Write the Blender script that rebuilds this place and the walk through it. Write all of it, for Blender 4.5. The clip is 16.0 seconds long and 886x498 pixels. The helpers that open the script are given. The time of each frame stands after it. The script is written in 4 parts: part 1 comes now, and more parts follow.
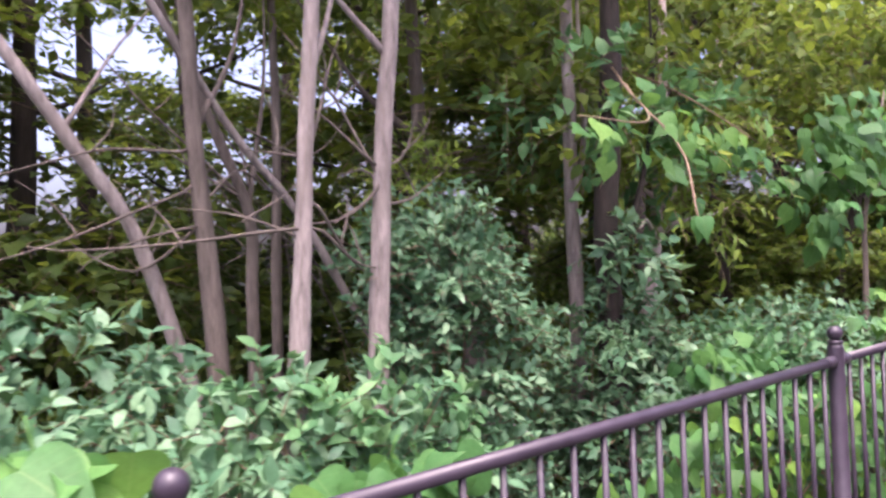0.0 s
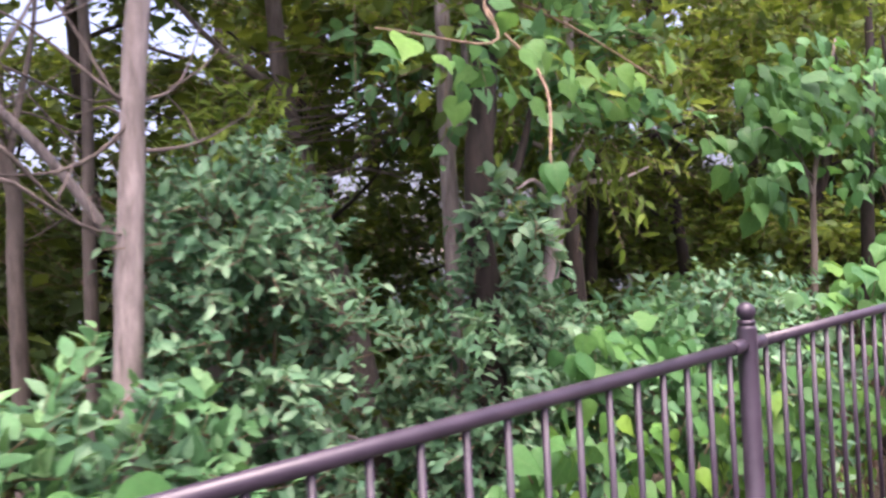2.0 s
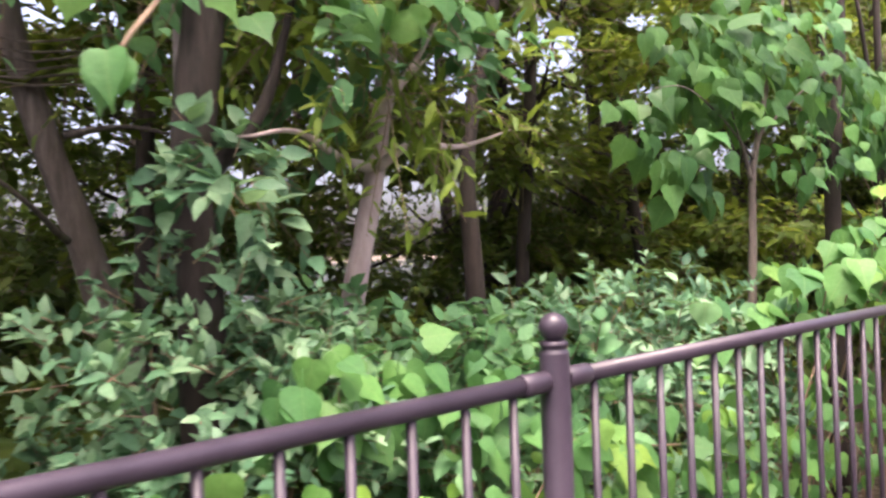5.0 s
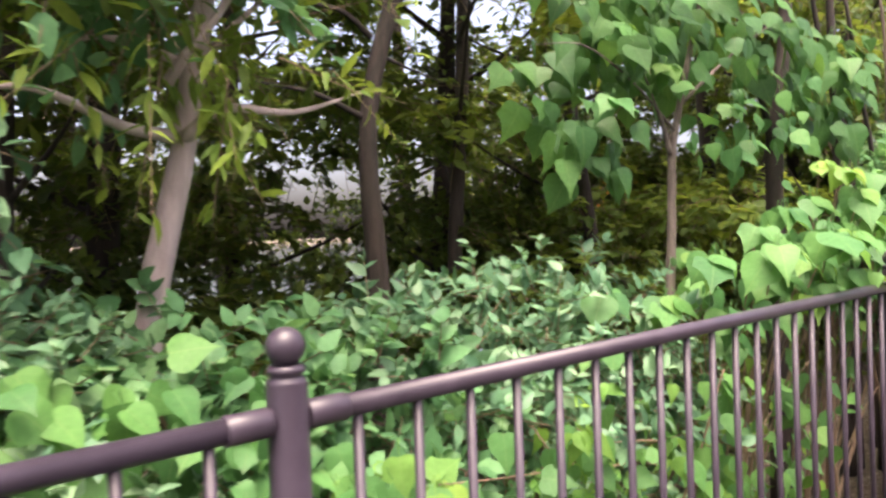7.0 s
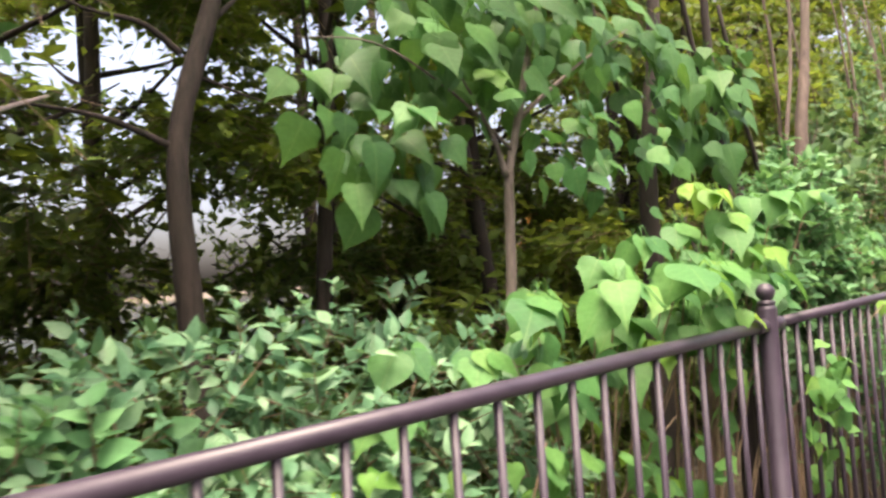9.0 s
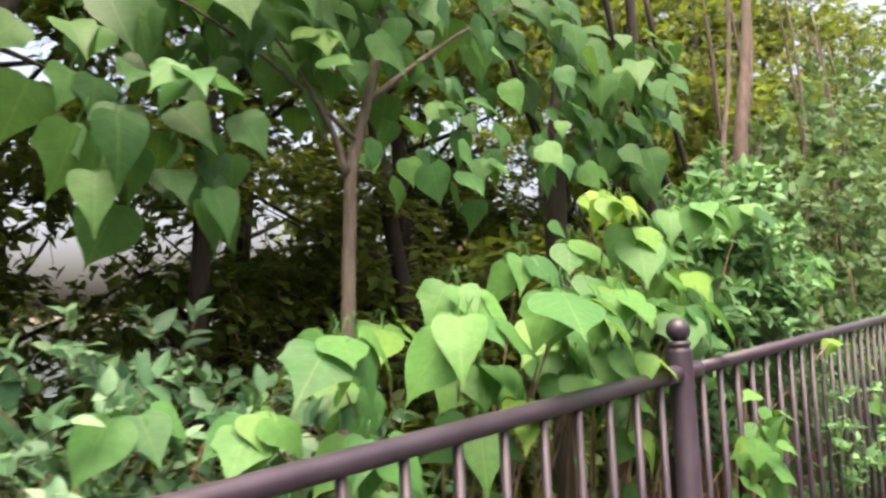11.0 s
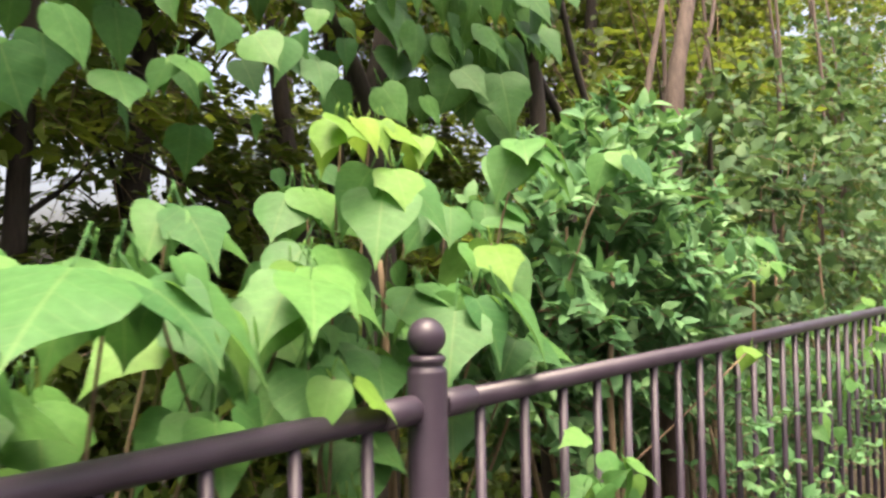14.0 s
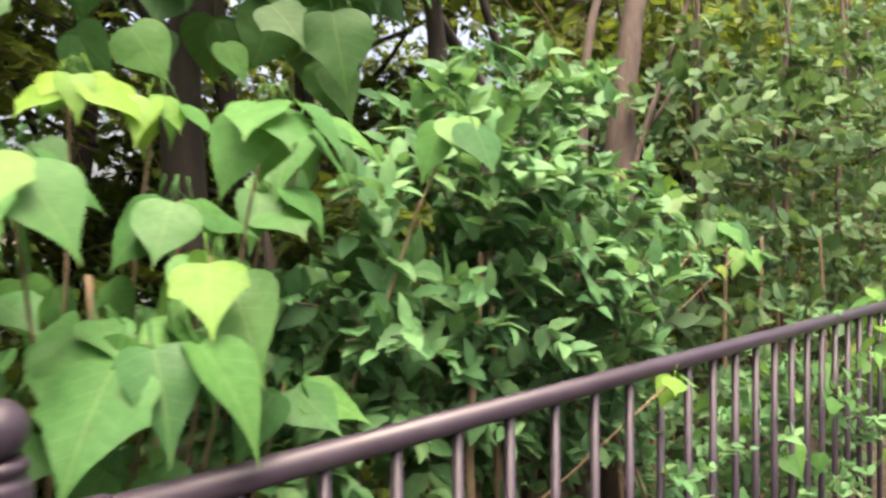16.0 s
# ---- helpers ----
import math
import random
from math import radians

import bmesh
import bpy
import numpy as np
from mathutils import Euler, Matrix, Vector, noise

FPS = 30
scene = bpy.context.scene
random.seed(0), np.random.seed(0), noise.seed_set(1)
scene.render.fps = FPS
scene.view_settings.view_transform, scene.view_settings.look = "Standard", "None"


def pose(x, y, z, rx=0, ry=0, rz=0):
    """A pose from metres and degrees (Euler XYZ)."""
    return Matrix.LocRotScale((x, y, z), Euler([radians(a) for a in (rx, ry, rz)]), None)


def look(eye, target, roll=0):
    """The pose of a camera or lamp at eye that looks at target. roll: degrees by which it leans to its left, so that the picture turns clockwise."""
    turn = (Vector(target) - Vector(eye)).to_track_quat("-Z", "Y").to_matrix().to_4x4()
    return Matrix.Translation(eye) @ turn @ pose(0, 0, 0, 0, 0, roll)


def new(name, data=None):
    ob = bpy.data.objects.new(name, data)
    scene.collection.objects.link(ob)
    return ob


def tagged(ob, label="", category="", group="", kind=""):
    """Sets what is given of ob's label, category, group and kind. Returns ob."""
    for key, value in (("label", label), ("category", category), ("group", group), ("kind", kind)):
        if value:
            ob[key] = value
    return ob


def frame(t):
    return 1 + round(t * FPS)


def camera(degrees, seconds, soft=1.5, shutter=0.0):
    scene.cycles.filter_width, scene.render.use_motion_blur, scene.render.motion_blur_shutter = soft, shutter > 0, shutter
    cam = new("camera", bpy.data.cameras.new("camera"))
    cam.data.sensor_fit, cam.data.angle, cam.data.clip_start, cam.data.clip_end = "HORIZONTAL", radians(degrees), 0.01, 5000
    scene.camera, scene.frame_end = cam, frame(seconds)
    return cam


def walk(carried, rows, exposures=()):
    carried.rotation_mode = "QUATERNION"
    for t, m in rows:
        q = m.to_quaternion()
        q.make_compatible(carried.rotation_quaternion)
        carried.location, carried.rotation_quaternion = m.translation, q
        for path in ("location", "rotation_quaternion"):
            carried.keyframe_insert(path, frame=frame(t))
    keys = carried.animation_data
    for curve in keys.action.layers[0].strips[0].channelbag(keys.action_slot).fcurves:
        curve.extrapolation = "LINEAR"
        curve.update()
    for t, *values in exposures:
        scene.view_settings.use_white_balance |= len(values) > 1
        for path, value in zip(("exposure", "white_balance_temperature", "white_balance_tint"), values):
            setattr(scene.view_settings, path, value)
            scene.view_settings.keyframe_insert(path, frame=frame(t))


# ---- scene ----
cam = camera(62.0, 16.0, soft=2.6, shutter=0.6)
PATH = [
    (0, (-0.063, -0.359, 1.48), (1.251, 1.149, 1.516), -2.3),
    (0.5, (0.11, -0.333, 1.468), (1.42, 1.177, 1.483), -2.3),
    (1, (0.295, -0.327, 1.421), (1.609, 1.18, 1.447), -2.1),
    (1.5, (0.476, -0.33, 1.408), (1.787, 1.18, 1.418), -2.0),
    (2, (0.643, -0.305, 1.406), (1.972, 1.189, 1.4), -3.1),
    (2.5, (0.822, -0.299, 1.382), (2.151, 1.196, 1.365), -2.5),
    (3, (1.005, -0.295, 1.357), (2.307, 1.223, 1.343), -2.3),
    (3.5, (1.184, -0.265, 1.359), (2.478, 1.26, 1.329), -2.3),
    (4, (1.348, -0.23, 1.342), (2.648, 1.289, 1.323), -1.9),
    (4.5, (1.527, -0.189, 1.313), (2.834, 1.325, 1.33), -2.1),
    (7, (2.24, -0.167, 1.314), (3.566, 1.33, 1.272), -2.2),
    (7.5, (2.397, -0.157, 1.303), (3.738, 1.326, 1.274), -2.7),
    (8.5, (2.743, -0.102, 1.302), (4.149, 1.32, 1.319), -3.3),
    (9, (2.884, -0.135, 1.281), (4.315, 1.261, 1.355), -3.9),
    (11.5, (3.645, 0.009, 1.272), (5.149, 1.321, 1.403), -3.0),
    (12, (3.789, -0.008, 1.265), (5.293, 1.304, 1.399), -3.3),
    (12.5, (3.937, 0.005, 1.267), (5.455, 1.301, 1.393), -2.8),
    (13, (4.092, -0.014, 1.267), (5.602, 1.292, 1.39), -2.0),
    (13.5, (4.244, 0.001, 1.261), (5.748, 1.317, 1.347), -1.4),
    (14, (4.385, 0.007, 1.259), (5.862, 1.354, 1.322), -1.0),
    (14.5, (4.523, 0.012, 1.281), (5.979, 1.382, 1.344), -0.6),
    (15, (4.665, 0.005, 1.313), (6.1, 1.397, 1.362), -0.6),
    (15.5, (4.81, 0.006, 1.324), (6.229, 1.415, 1.334), -0.4),
    (16, (4.969, 0.01, 1.334), (6.381, 1.427, 1.291), -0.6),
]
walk(cam, [(t, look(eye, target, roll)) for t, eye, target, roll in PATH], [(0.0, 2.42, 6200, 31), (6.0, 2.68, 6950, 20), (12.0, 2.42, 7500, 12)])

# ---------- world, sun ----------
world = bpy.data.worlds.new("overcast_sky")
scene.world = world
world.use_nodes = True
wn, wl = world.node_tree.nodes, world.node_tree.links
sky = wn.new("ShaderNodeTexSky")
sky.sky_type, sky.sun_disc = "NISHITA", False
sky.sun_elevation, sky.sun_rotation = radians(72), radians(215)
sky.air_density, sky.dust_density, sky.ozone_density = 0.6, 9.0, 0.3
wn["Background"].inputs["Strength"].default_value = 0.15
wl.new(sky.outputs["Color"], wn["Background"].inputs["Color"])
sun_data = bpy.data.lights.new("sun", "SUN")
sun_data.energy, sun_data.angle, sun_data.color = 0.9, radians(30), (1.0, 0.95, 0.88)
sun = new("sun", sun_data)
sun.matrix_world = look((-0.6, -0.5, 5.6), (0, 0, 0))

rng = np.random.default_rng(7)


# ---------- materials ----------
def material(name):
    m = bpy.data.materials.new(name)
    m.use_nodes = True
    return m, m.node_tree.nodes, m.node_tree.links, m.node_tree.nodes["Principled BSDF"]


def ramp(nodes, stops):
    r = nodes.new("ShaderNodeValToRGB")
    el = r.color_ramp.elements
    while len(el) < len(stops):
        el.new(0.5)
    for e, (p, c) in zip(el, stops):
        e.position, e.color = p, (*c, 1)
    return r


def noise_tex(nodes, scale, detail=4, rough=0.6):
    n = nodes.new("ShaderNodeTexNoise")
    n.inputs["Scale"].default_value, n.inputs["Detail"].default_value, n.inputs["Roughness"].default_value = scale, detail, rough
    return n


def math_node(nodes, links, op, a, b=None, c=None):
    n = nodes.new("ShaderNodeMath")
    n.operation = op
    for i, v in enumerate((a, b, c)):
        if v is None:
            continue
        if isinstance(v, (int, float)):
            n.inputs[i].default_value = v
        else:
            links.new(v, n.inputs[i])
    return n.outputs[0]


def mix_colour(nodes, links, kind, fac, a, b):
    n = nodes.new("ShaderNodeMix")
    n.data_type, n.blend_type = "RGBA", kind
    for sock, v in ((n.inputs[0], fac), (n.inputs[6], a), (n.inputs[7], b)):
        if isinstance(v, tuple):
            sock.default_value = (*v, 1)
        elif isinstance(v, (int, float)):
            sock.default_value = v
        else:
            links.new(v, sock)
    return n.outputs[2]


def leaf_material(name, dark, mid, light, through_light, single=False, veins=False, gloss=0.5, clear=0.4):
    """Green leaf: tint varies from leaf to leaf, blotches within a leaf, thin enough to let light through."""
    m, n, l, bsdf = material(name)
    rand = n.new("ShaderNodeObjectInfo").outputs["Random"] if single else n.new("ShaderNodeNewGeometry").outputs["Random Per Island"]
    r = ramp(n, [(0.0, dark), (0.5, mid), (1.0, light)])
    geo = n.new("ShaderNodeNewGeometry")
    big = noise_tex(n, 2.2, 2)
    l.new(geo.outputs["Position"], big.inputs["Vector"])
    fac = math_node(n, l, "MULTIPLY_ADD", big.outputs["Fac"], 0.9, math_node(n, l, "MULTIPLY_ADD", rand, 0.75, -0.33))
    l.new(fac, r.inputs["Fac"])
    fine = noise_tex(n, 70, 3)
    l.new(geo.outputs["Position"], fine.inputs["Vector"])
    tone = ramp(n, [(0.25, (0.72, 0.74, 0.7)), (0.75, (1.15, 1.12, 1.1))])
    l.new(fine.outputs["Fac"], tone.inputs["Fac"])
    colour = mix_colour(n, l, "MULTIPLY", 1.0, r.outputs["Color"], tone.outputs["Color"])
    bump = n.new("ShaderNodeBump")
    bump.inputs["Strength"].default_value, bump.inputs["Distance"].default_value = 0.35, 0.004
    if veins:
        uv = n.new("ShaderNodeUVMap")
        sep = n.new("ShaderNodeSeparateXYZ")
        l.new(uv.outputs["UV"], sep.inputs[0])
        side = math_node(n, l, "ABSOLUTE", sep.outputs["X"])
        rib = math_node(n, l, "LESS_THAN", side, 0.014)
        along = math_node(n, l, "MULTIPLY_ADD", side, -3.0, math_node(n, l, "MULTIPLY", sep.outputs["Y"], 5.5))
        saw = math_node(n, l, "PINGPONG", along, 0.5)
        vein = math_node(n, l, "LESS_THAN", saw, 0.035)
        vein = math_node(n, l, "MAXIMUM", rib, math_node(n, l, "MULTIPLY", vein, 0.55))
        colour = mix_colour(n, l, "MIX", math_node(n, l, "MULTIPLY", vein, 0.22), colour, (0.24, 0.34, 0.12))
        l.new(math_node(n, l, "MULTIPLY_ADD", vein, -0.8, fine.outputs["Fac"]), bump.inputs["Height"])
    else:
        l.new(fine.outputs["Fac"], bump.inputs["Height"])
    l.new(bump.outputs["Normal"], bsdf.inputs["Normal"])
    l.new(colour, bsdf.inputs["Base Color"])
    bsdf.inputs["Roughness"].default_value = gloss
    bsdf.inputs["Specular IOR Level"].default_value = 0.22
    tr = n.new("ShaderNodeBsdfTranslucent")
    l.new(mix_colour(n, l, "MIX", 0.55, colour, through_light), tr.inputs["Color"])
    mx = n.new("ShaderNodeMixShader")
    mx.inputs[0].default_value = clear
    l.new(bsdf.outputs[0], mx.inputs[1])
    l.new(tr.outputs[0], mx.inputs[2])
    l.new(mx.outputs[0], n["Material Output"].inputs["Surface"])
    return m


def bark_material(name, dark, light, patch, grain=38):
    m, n, l, bsdf = material(name)
    tc = n.new("ShaderNodeTexCoord")
    mp = n.new("ShaderNodeMapping")
    mp.inputs["Scale"].default_value = (1, 1, 0.18)
    l.new(tc.outputs["Object"], mp.inputs["Vector"])
    a = noise_tex(n, grain, 6, 0.7)
    l.new(mp.outputs[0], a.inputs["Vector"])
    b = noise_tex(n, 5, 4)
    l.new(tc.outputs["Object"], b.inputs["Vector"])
    r = ramp(n, [(0.32, dark), (0.68, light)])
    l.new(a.outputs["Fac"], r.inputs["Fac"])
    blot = ramp(n, [(0.48, (0, 0, 0)), (0.62, (1, 1, 1))])
    l.new(b.outputs["Fac"], blot.inputs["Fac"])
    c = mix_colour(n, l, "MIX", math_node(n, l, "MULTIPLY", blot.outputs["Color"], 0.55), r.outputs["Color"], patch)
    l.new(c, bsdf.inputs["Base Color"])
    bsdf.inputs["Roughness"].default_value = 0.9
    bump = n.new("ShaderNodeBump")
    bump.inputs["Strength"].default_value, bump.inputs["Distance"].default_value = 0.8, 0.006
    l.new(a.outputs["Fac"], bump.inputs["Height"])
    l.new(bump.outputs["Normal"], bsdf.inputs["Normal"])
    return m


def paint_material():
    m, n, l, bsdf = material("brown_black_paint")
    tc = n.new("ShaderNodeTexCoord")
    a = noise_tex(n, 260, 3)
    b = noise_tex(n, 9, 5)
    for t in (a, b):
        l.new(tc.outputs["Object"], t.inputs["Vector"])
    r = ramp(n, [(0.3, (0.022, 0.017, 0.026)), (0.72, (0.044, 0.034, 0.05))])
    l.new(b.outputs["Fac"], r.inputs["Fac"])
    l.new(r.outputs["Color"], bsdf.inputs["Base Color"])
    rr = ramp(n, [(0.3, (0.34, 0.34, 0.34)), (0.7, (0.46, 0.46, 0.46))])
    l.new(b.outputs["Fac"], rr.inputs["Fac"])
    l.new(rr.outputs["Color"], bsdf.inputs["Roughness"])
    bsdf.inputs["Specular IOR Level"].default_value = 0.36
    bump = n.new("ShaderNodeBump")
    bump.inputs["Strength"].default_value, bump.inputs["Distance"].default_value = 0.12, 0.001
    l.new(a.outputs["Fac"], bump.inputs["Height"])
    l.new(bump.outputs["Normal"], bsdf.inputs["Normal"])
    return m


def ground_material():
    m, n, l, bsdf = material("leaf_litter_soil")
    tc = n.new("ShaderNodeTexCoord")
    a, b = noise_tex(n, 26, 8, 0.75), noise_tex(n, 1.3, 4)
    for t in (a, b):
        l.new(tc.outputs["Object"], t.inputs["Vector"])
    r = ramp(n, [(0.3, (0.025, 0.019, 0.013)), (0.52, (0.075, 0.056, 0.038)), (0.7, (0.26, 0.22, 0.17))])
    l.new(a.outputs["Fac"], r.inputs["Fac"])
    g = ramp(n, [(0.5, (0, 0, 0)), (0.75, (0.35, 0.35, 0.35))])
    l.new(b.outputs["Fac"], g.inputs["Fac"])
    l.new(mix_colour(n, l, "MIX", g.outputs["Color"], r.outputs["Color"], (0.05, 0.085, 0.025)), bsdf.inputs["Base Color"])
    bsdf.inputs["Roughness"].default_value = 0.95
    bump = n.new("ShaderNodeBump")
    bump.inputs["Strength"].default_value, bump.inputs["Distance"].default_value = 0.9, 0.03
    l.new(a.outputs["Fac"], bump.inputs["Height"])
    l.new(bump.outputs["Normal"], bsdf.inputs["Normal"])
    return m


def water_material():
    m, n, l, bsdf = material("calm_water")
    bsdf.inputs["Base Color"].default_value = (0.02, 0.035, 0.03, 1)
    bsdf.inputs["Roughness"].default_value = 0.08
    a = noise_tex(n, 1.5, 4)
    tc = n.new("ShaderNodeTexCoord")
    l.new(tc.outputs["Object"], a.inputs["Vector"])
    bump = n.new("ShaderNodeBump")
    bump.inputs["Strength"].default_value, bump.inputs["Distance"].default_value = 0.25, 0.1
    l.new(a.outputs["Fac"], bump.inputs["Height"])
    l.new(bump.outputs["Normal"], bsdf.inputs["Normal"])
    return m


PAINT, SOIL, WATER = paint_material(), ground_material(), water_material()
LIME = leaf_material("lime_vine_leaf", (0.045, 0.14, 0.045), (0.08, 0.215, 0.065), (0.15, 0.3, 0.065), (0.2, 0.4, 0.06), True, True)
YOUNG = leaf_material("young_yellow_leaf", (0.09, 0.21, 0.045), (0.14, 0.28, 0.05), (0.21, 0.34, 0.055), (0.28, 0.45, 0.06), True, True)
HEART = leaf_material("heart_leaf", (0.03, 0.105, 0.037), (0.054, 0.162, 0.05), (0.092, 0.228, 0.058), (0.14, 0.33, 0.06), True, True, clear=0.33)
# darker copy of the heart leaf, canopy shade put into its colour
HEART_SHADED = leaf_material("shaded_heart_leaf", (0.025, 0.085, 0.03), (0.045, 0.13, 0.04), (0.075, 0.19, 0.05), (0.15, 0.3, 0.04), True, True)
HEART_MASS = leaf_material("heart_leaf_mass", (0.04, 0.13, 0.035), (0.09, 0.23, 0.045), (0.2, 0.35, 0.05), (0.25, 0.45, 0.05), False, True)
BLUE = leaf_material("blue_green_leaf", (0.035, 0.1, 0.055), (0.09, 0.2, 0.11), (0.2, 0.33, 0.19), (0.14, 0.28, 0.07), gloss=0.42, clear=0.3)
SHRUB = leaf_material("shrub_leaf", (0.04, 0.12, 0.05), (0.085, 0.215, 0.09), (0.17, 0.32, 0.14), (0.16, 0.33, 0.08), gloss=0.55, clear=0.33)
YELLOW = leaf_material("yellow_green_leaf", (0.075, 0.15, 0.03), (0.14, 0.22, 0.035), (0.24, 0.32, 0.05), (0.3, 0.4, 0.05), clear=0.42)
OLIVE = leaf_material("olive_leaf", (0.03, 0.065, 0.015), (0.075, 0.135, 0.026), (0.17, 0.235, 0.04), (0.28, 0.36, 0.04), clear=0.42)
VINE = leaf_material("vine_leaf", (0.025, 0.068, 0.03), (0.055, 0.125, 0.055), (0.12, 0.2, 0.085), (0.15, 0.26, 0.06), gloss=0.6, clear=0.3)
# darker counterpart of the olive leaf, with woodland shade put into its colour
SHADE = leaf_material("shade_toned_woodland_leaf", (0.018, 0.04, 0.012), (0.042, 0.08, 0.018), (0.1, 0.14, 0.025), (0.22, 0.28, 0.03), clear=0.42)
# orange leaf colour imitates a distant warm glow between the trees
ORANGE = leaf_material("orange_glow_leaf", (0.3, 0.12, 0.02), (0.55, 0.25, 0.05), (0.75, 0.42, 0.16), (0.8, 0.4, 0.08), clear=0.5)
PALE_BARK = bark_material("pale_bark", (0.09, 0.077, 0.07), (0.33, 0.288, 0.268), (0.16, 0.138, 0.12))
GREY_BARK = bark_material("grey_brown_bark", (0.05, 0.041, 0.034), (0.16, 0.132, 0.112), (0.085, 0.072, 0.057))
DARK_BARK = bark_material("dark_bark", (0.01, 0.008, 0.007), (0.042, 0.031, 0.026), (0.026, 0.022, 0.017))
PINK_BARK = bark_material("smooth_pinkish_bark", (0.33, 0.26, 0.245), (0.52, 0.43, 0.41), (0.42, 0.34, 0.32), 22)
RED_BARK = bark_material("reddish_bark", (0.032, 0.023, 0.02), (0.11, 0.08, 0.067), (0.06, 0.046, 0.038))
TWIG = bark_material("twig_bark", (0.1, 0.07, 0.045), (0.24, 0.17, 0.11), (0.15, 0.13, 0.07), 60)


# ---------- mesh helpers ----------
def mesh_from(name, verts, faces, mat, uvs=None, smooth=True):
    """verts: (n, 3) array; faces: (m, 3) array of triangles; uvs: (n, 2) array, one a vertex."""
    me = bpy.data.meshes.new(name)
    verts, faces = np.asarray(verts, np.float32), np.asarray(faces, np.int32)
    me.vertices.add(len(verts))
    me.vertices.foreach_set("co", verts.ravel())
    me.loops.add(faces.size)
    me.loops.foreach_set("vertex_index", faces.ravel())
    me.polygons.add(len(faces))
    me.polygons.foreach_set("loop_start", np.arange(0, faces.size, 3, dtype=np.int32))
    if uvs is not None:
        layer = me.uv_layers.new(name="UVMap")
        layer.data.foreach_set("uv", np.asarray(uvs, np.float32)[faces.ravel()].ravel())
    me.polygons.foreach_set("use_smooth", np.full(len(faces), smooth))
    me.materials.append(mat)
    me.update(calc_edges=True)
    me.validate()
    return me


def child(name, me, parent, label="", kind=""):
    ob = new(name, me)
    ob.parent = parent
    return tagged(ob, label, kind=kind)


def thing(name, label, category, group="", at=(0, 0, 0), kind=""):
    ob = new(name)
    ob.location = at
    ob.empty_display_size = 0.1
    return tagged(ob, label, category, group, kind)


def tube(points, radii, sides=8, rough=0.0, wander=0.0, steps=5):
    """A tapered, slightly uneven tube along a smooth line through points."""
    pts = [Vector(p) for p in points]
    line, rad = [], []
    for i in range(len(pts) - 1):
        p0, p1, p2, p3 = pts[max(i - 1, 0)], pts[i], pts[i + 1], pts[min(i + 2, len(pts) - 1)]
        d0, d1, d2 = (p1 - p0).length, (p2 - p1).length, (p3 - p2).length
        m1 = ((p2 - p1) * d0 + (p1 - p0) * (d1 * d1 / d0)) / (d0 + d1) if d0 > 0 else p2 - p1
        m2 = ((p2 - p1) * d2 + (p3 - p2) * (d1 * d1 / d2)) / (d1 + d2) if d2 > 0 else p2 - p1
        for k in range(steps):
            t = k / steps
            line.append((2 * t ** 3 - 3 * t * t + 1) * p1 + (t ** 3 - 2 * t * t + t) * m1 + (3 * t * t - 2 * t ** 3) * p2 + (t ** 3 - t * t) * m2)
            rad.append(radii[i] * (1 - t) + radii[i + 1] * t)
    line.append(pts[-1])
    rad.append(radii[-1])
    verts, faces = [], []
    for i, (p, r) in enumerate(zip(line, rad)):
        d = (line[min(i + 1, len(line) - 1)] - line[max(i - 1, 0)]).normalized()
        u = d.cross(Vector((0.31, 0.95, 0.1))).normalized()
        v = d.cross(u)
        p = p + wander * noise.noise_vector(p * 3.0) if 0 < i < len(line) - 1 else p
        for s in range(sides):
            a = 2 * math.pi * s / sides
            q = u * math.cos(a) + v * math.sin(a)
            verts.append(p + q * r * (1 + rough * noise.noise((p + q * 0.3) * 9.0)))
    for i in range(len(line) - 1):
        for s in range(sides):
            a, b = i * sides + s, i * sides + (s + 1) % sides
            faces += [(a, b, b + sides), (a, b + sides, a + sides)]
    for base, flip in ((0, True), ((len(line) - 1) * sides, False)):
        for s in range(1, sides - 1):
            f = (base, base + s, base + s + 1)
            faces.append(f[::-1] if flip else f)
    return np.array([tuple(v) for v in verts]), np.array(faces)


def joined(pieces):
    verts, faces, n = [], [], 0
    for v, f in pieces:
        verts.append(v)
        faces.append(f + n)
        n += len(v)
    return np.concatenate(verts), np.concatenate(faces)


def leaf_shape(outline, ribs, fold, droop, wave=0.0, cup=0.0):
    """One leaf of length 1 along +y, folded along its midrib: verts, faces, uvs."""
    pts = [(0.0, r) for r in ribs]
    for sgn in (1, -1):
        pts += [(sgn * x, y) for x, y in outline]
    k = len(outline)
    verts = [(x, y, fold * abs(x) - cup * x * x - droop * y * y + wave * math.sin(9 * y + 2 * x) * abs(x)) for x, y in pts]
    faces = []
    for sgn, off in ((1, len(ribs)), (-1, len(ribs) + k)):
        i = j = 0
        while i < len(ribs) - 1 or j < k - 1:
            if j == k - 1 or (i < len(ribs) - 1 and ribs[i + 1] <= outline[j + 1][1]):
                f = (i, off + j, i + 1)
                i += 1
            else:
                f = (i, off + j, off + j + 1)
                j += 1
            faces.append(f if sgn > 0 else f[::-1])
    return np.array(verts), np.array(faces), np.array(pts)


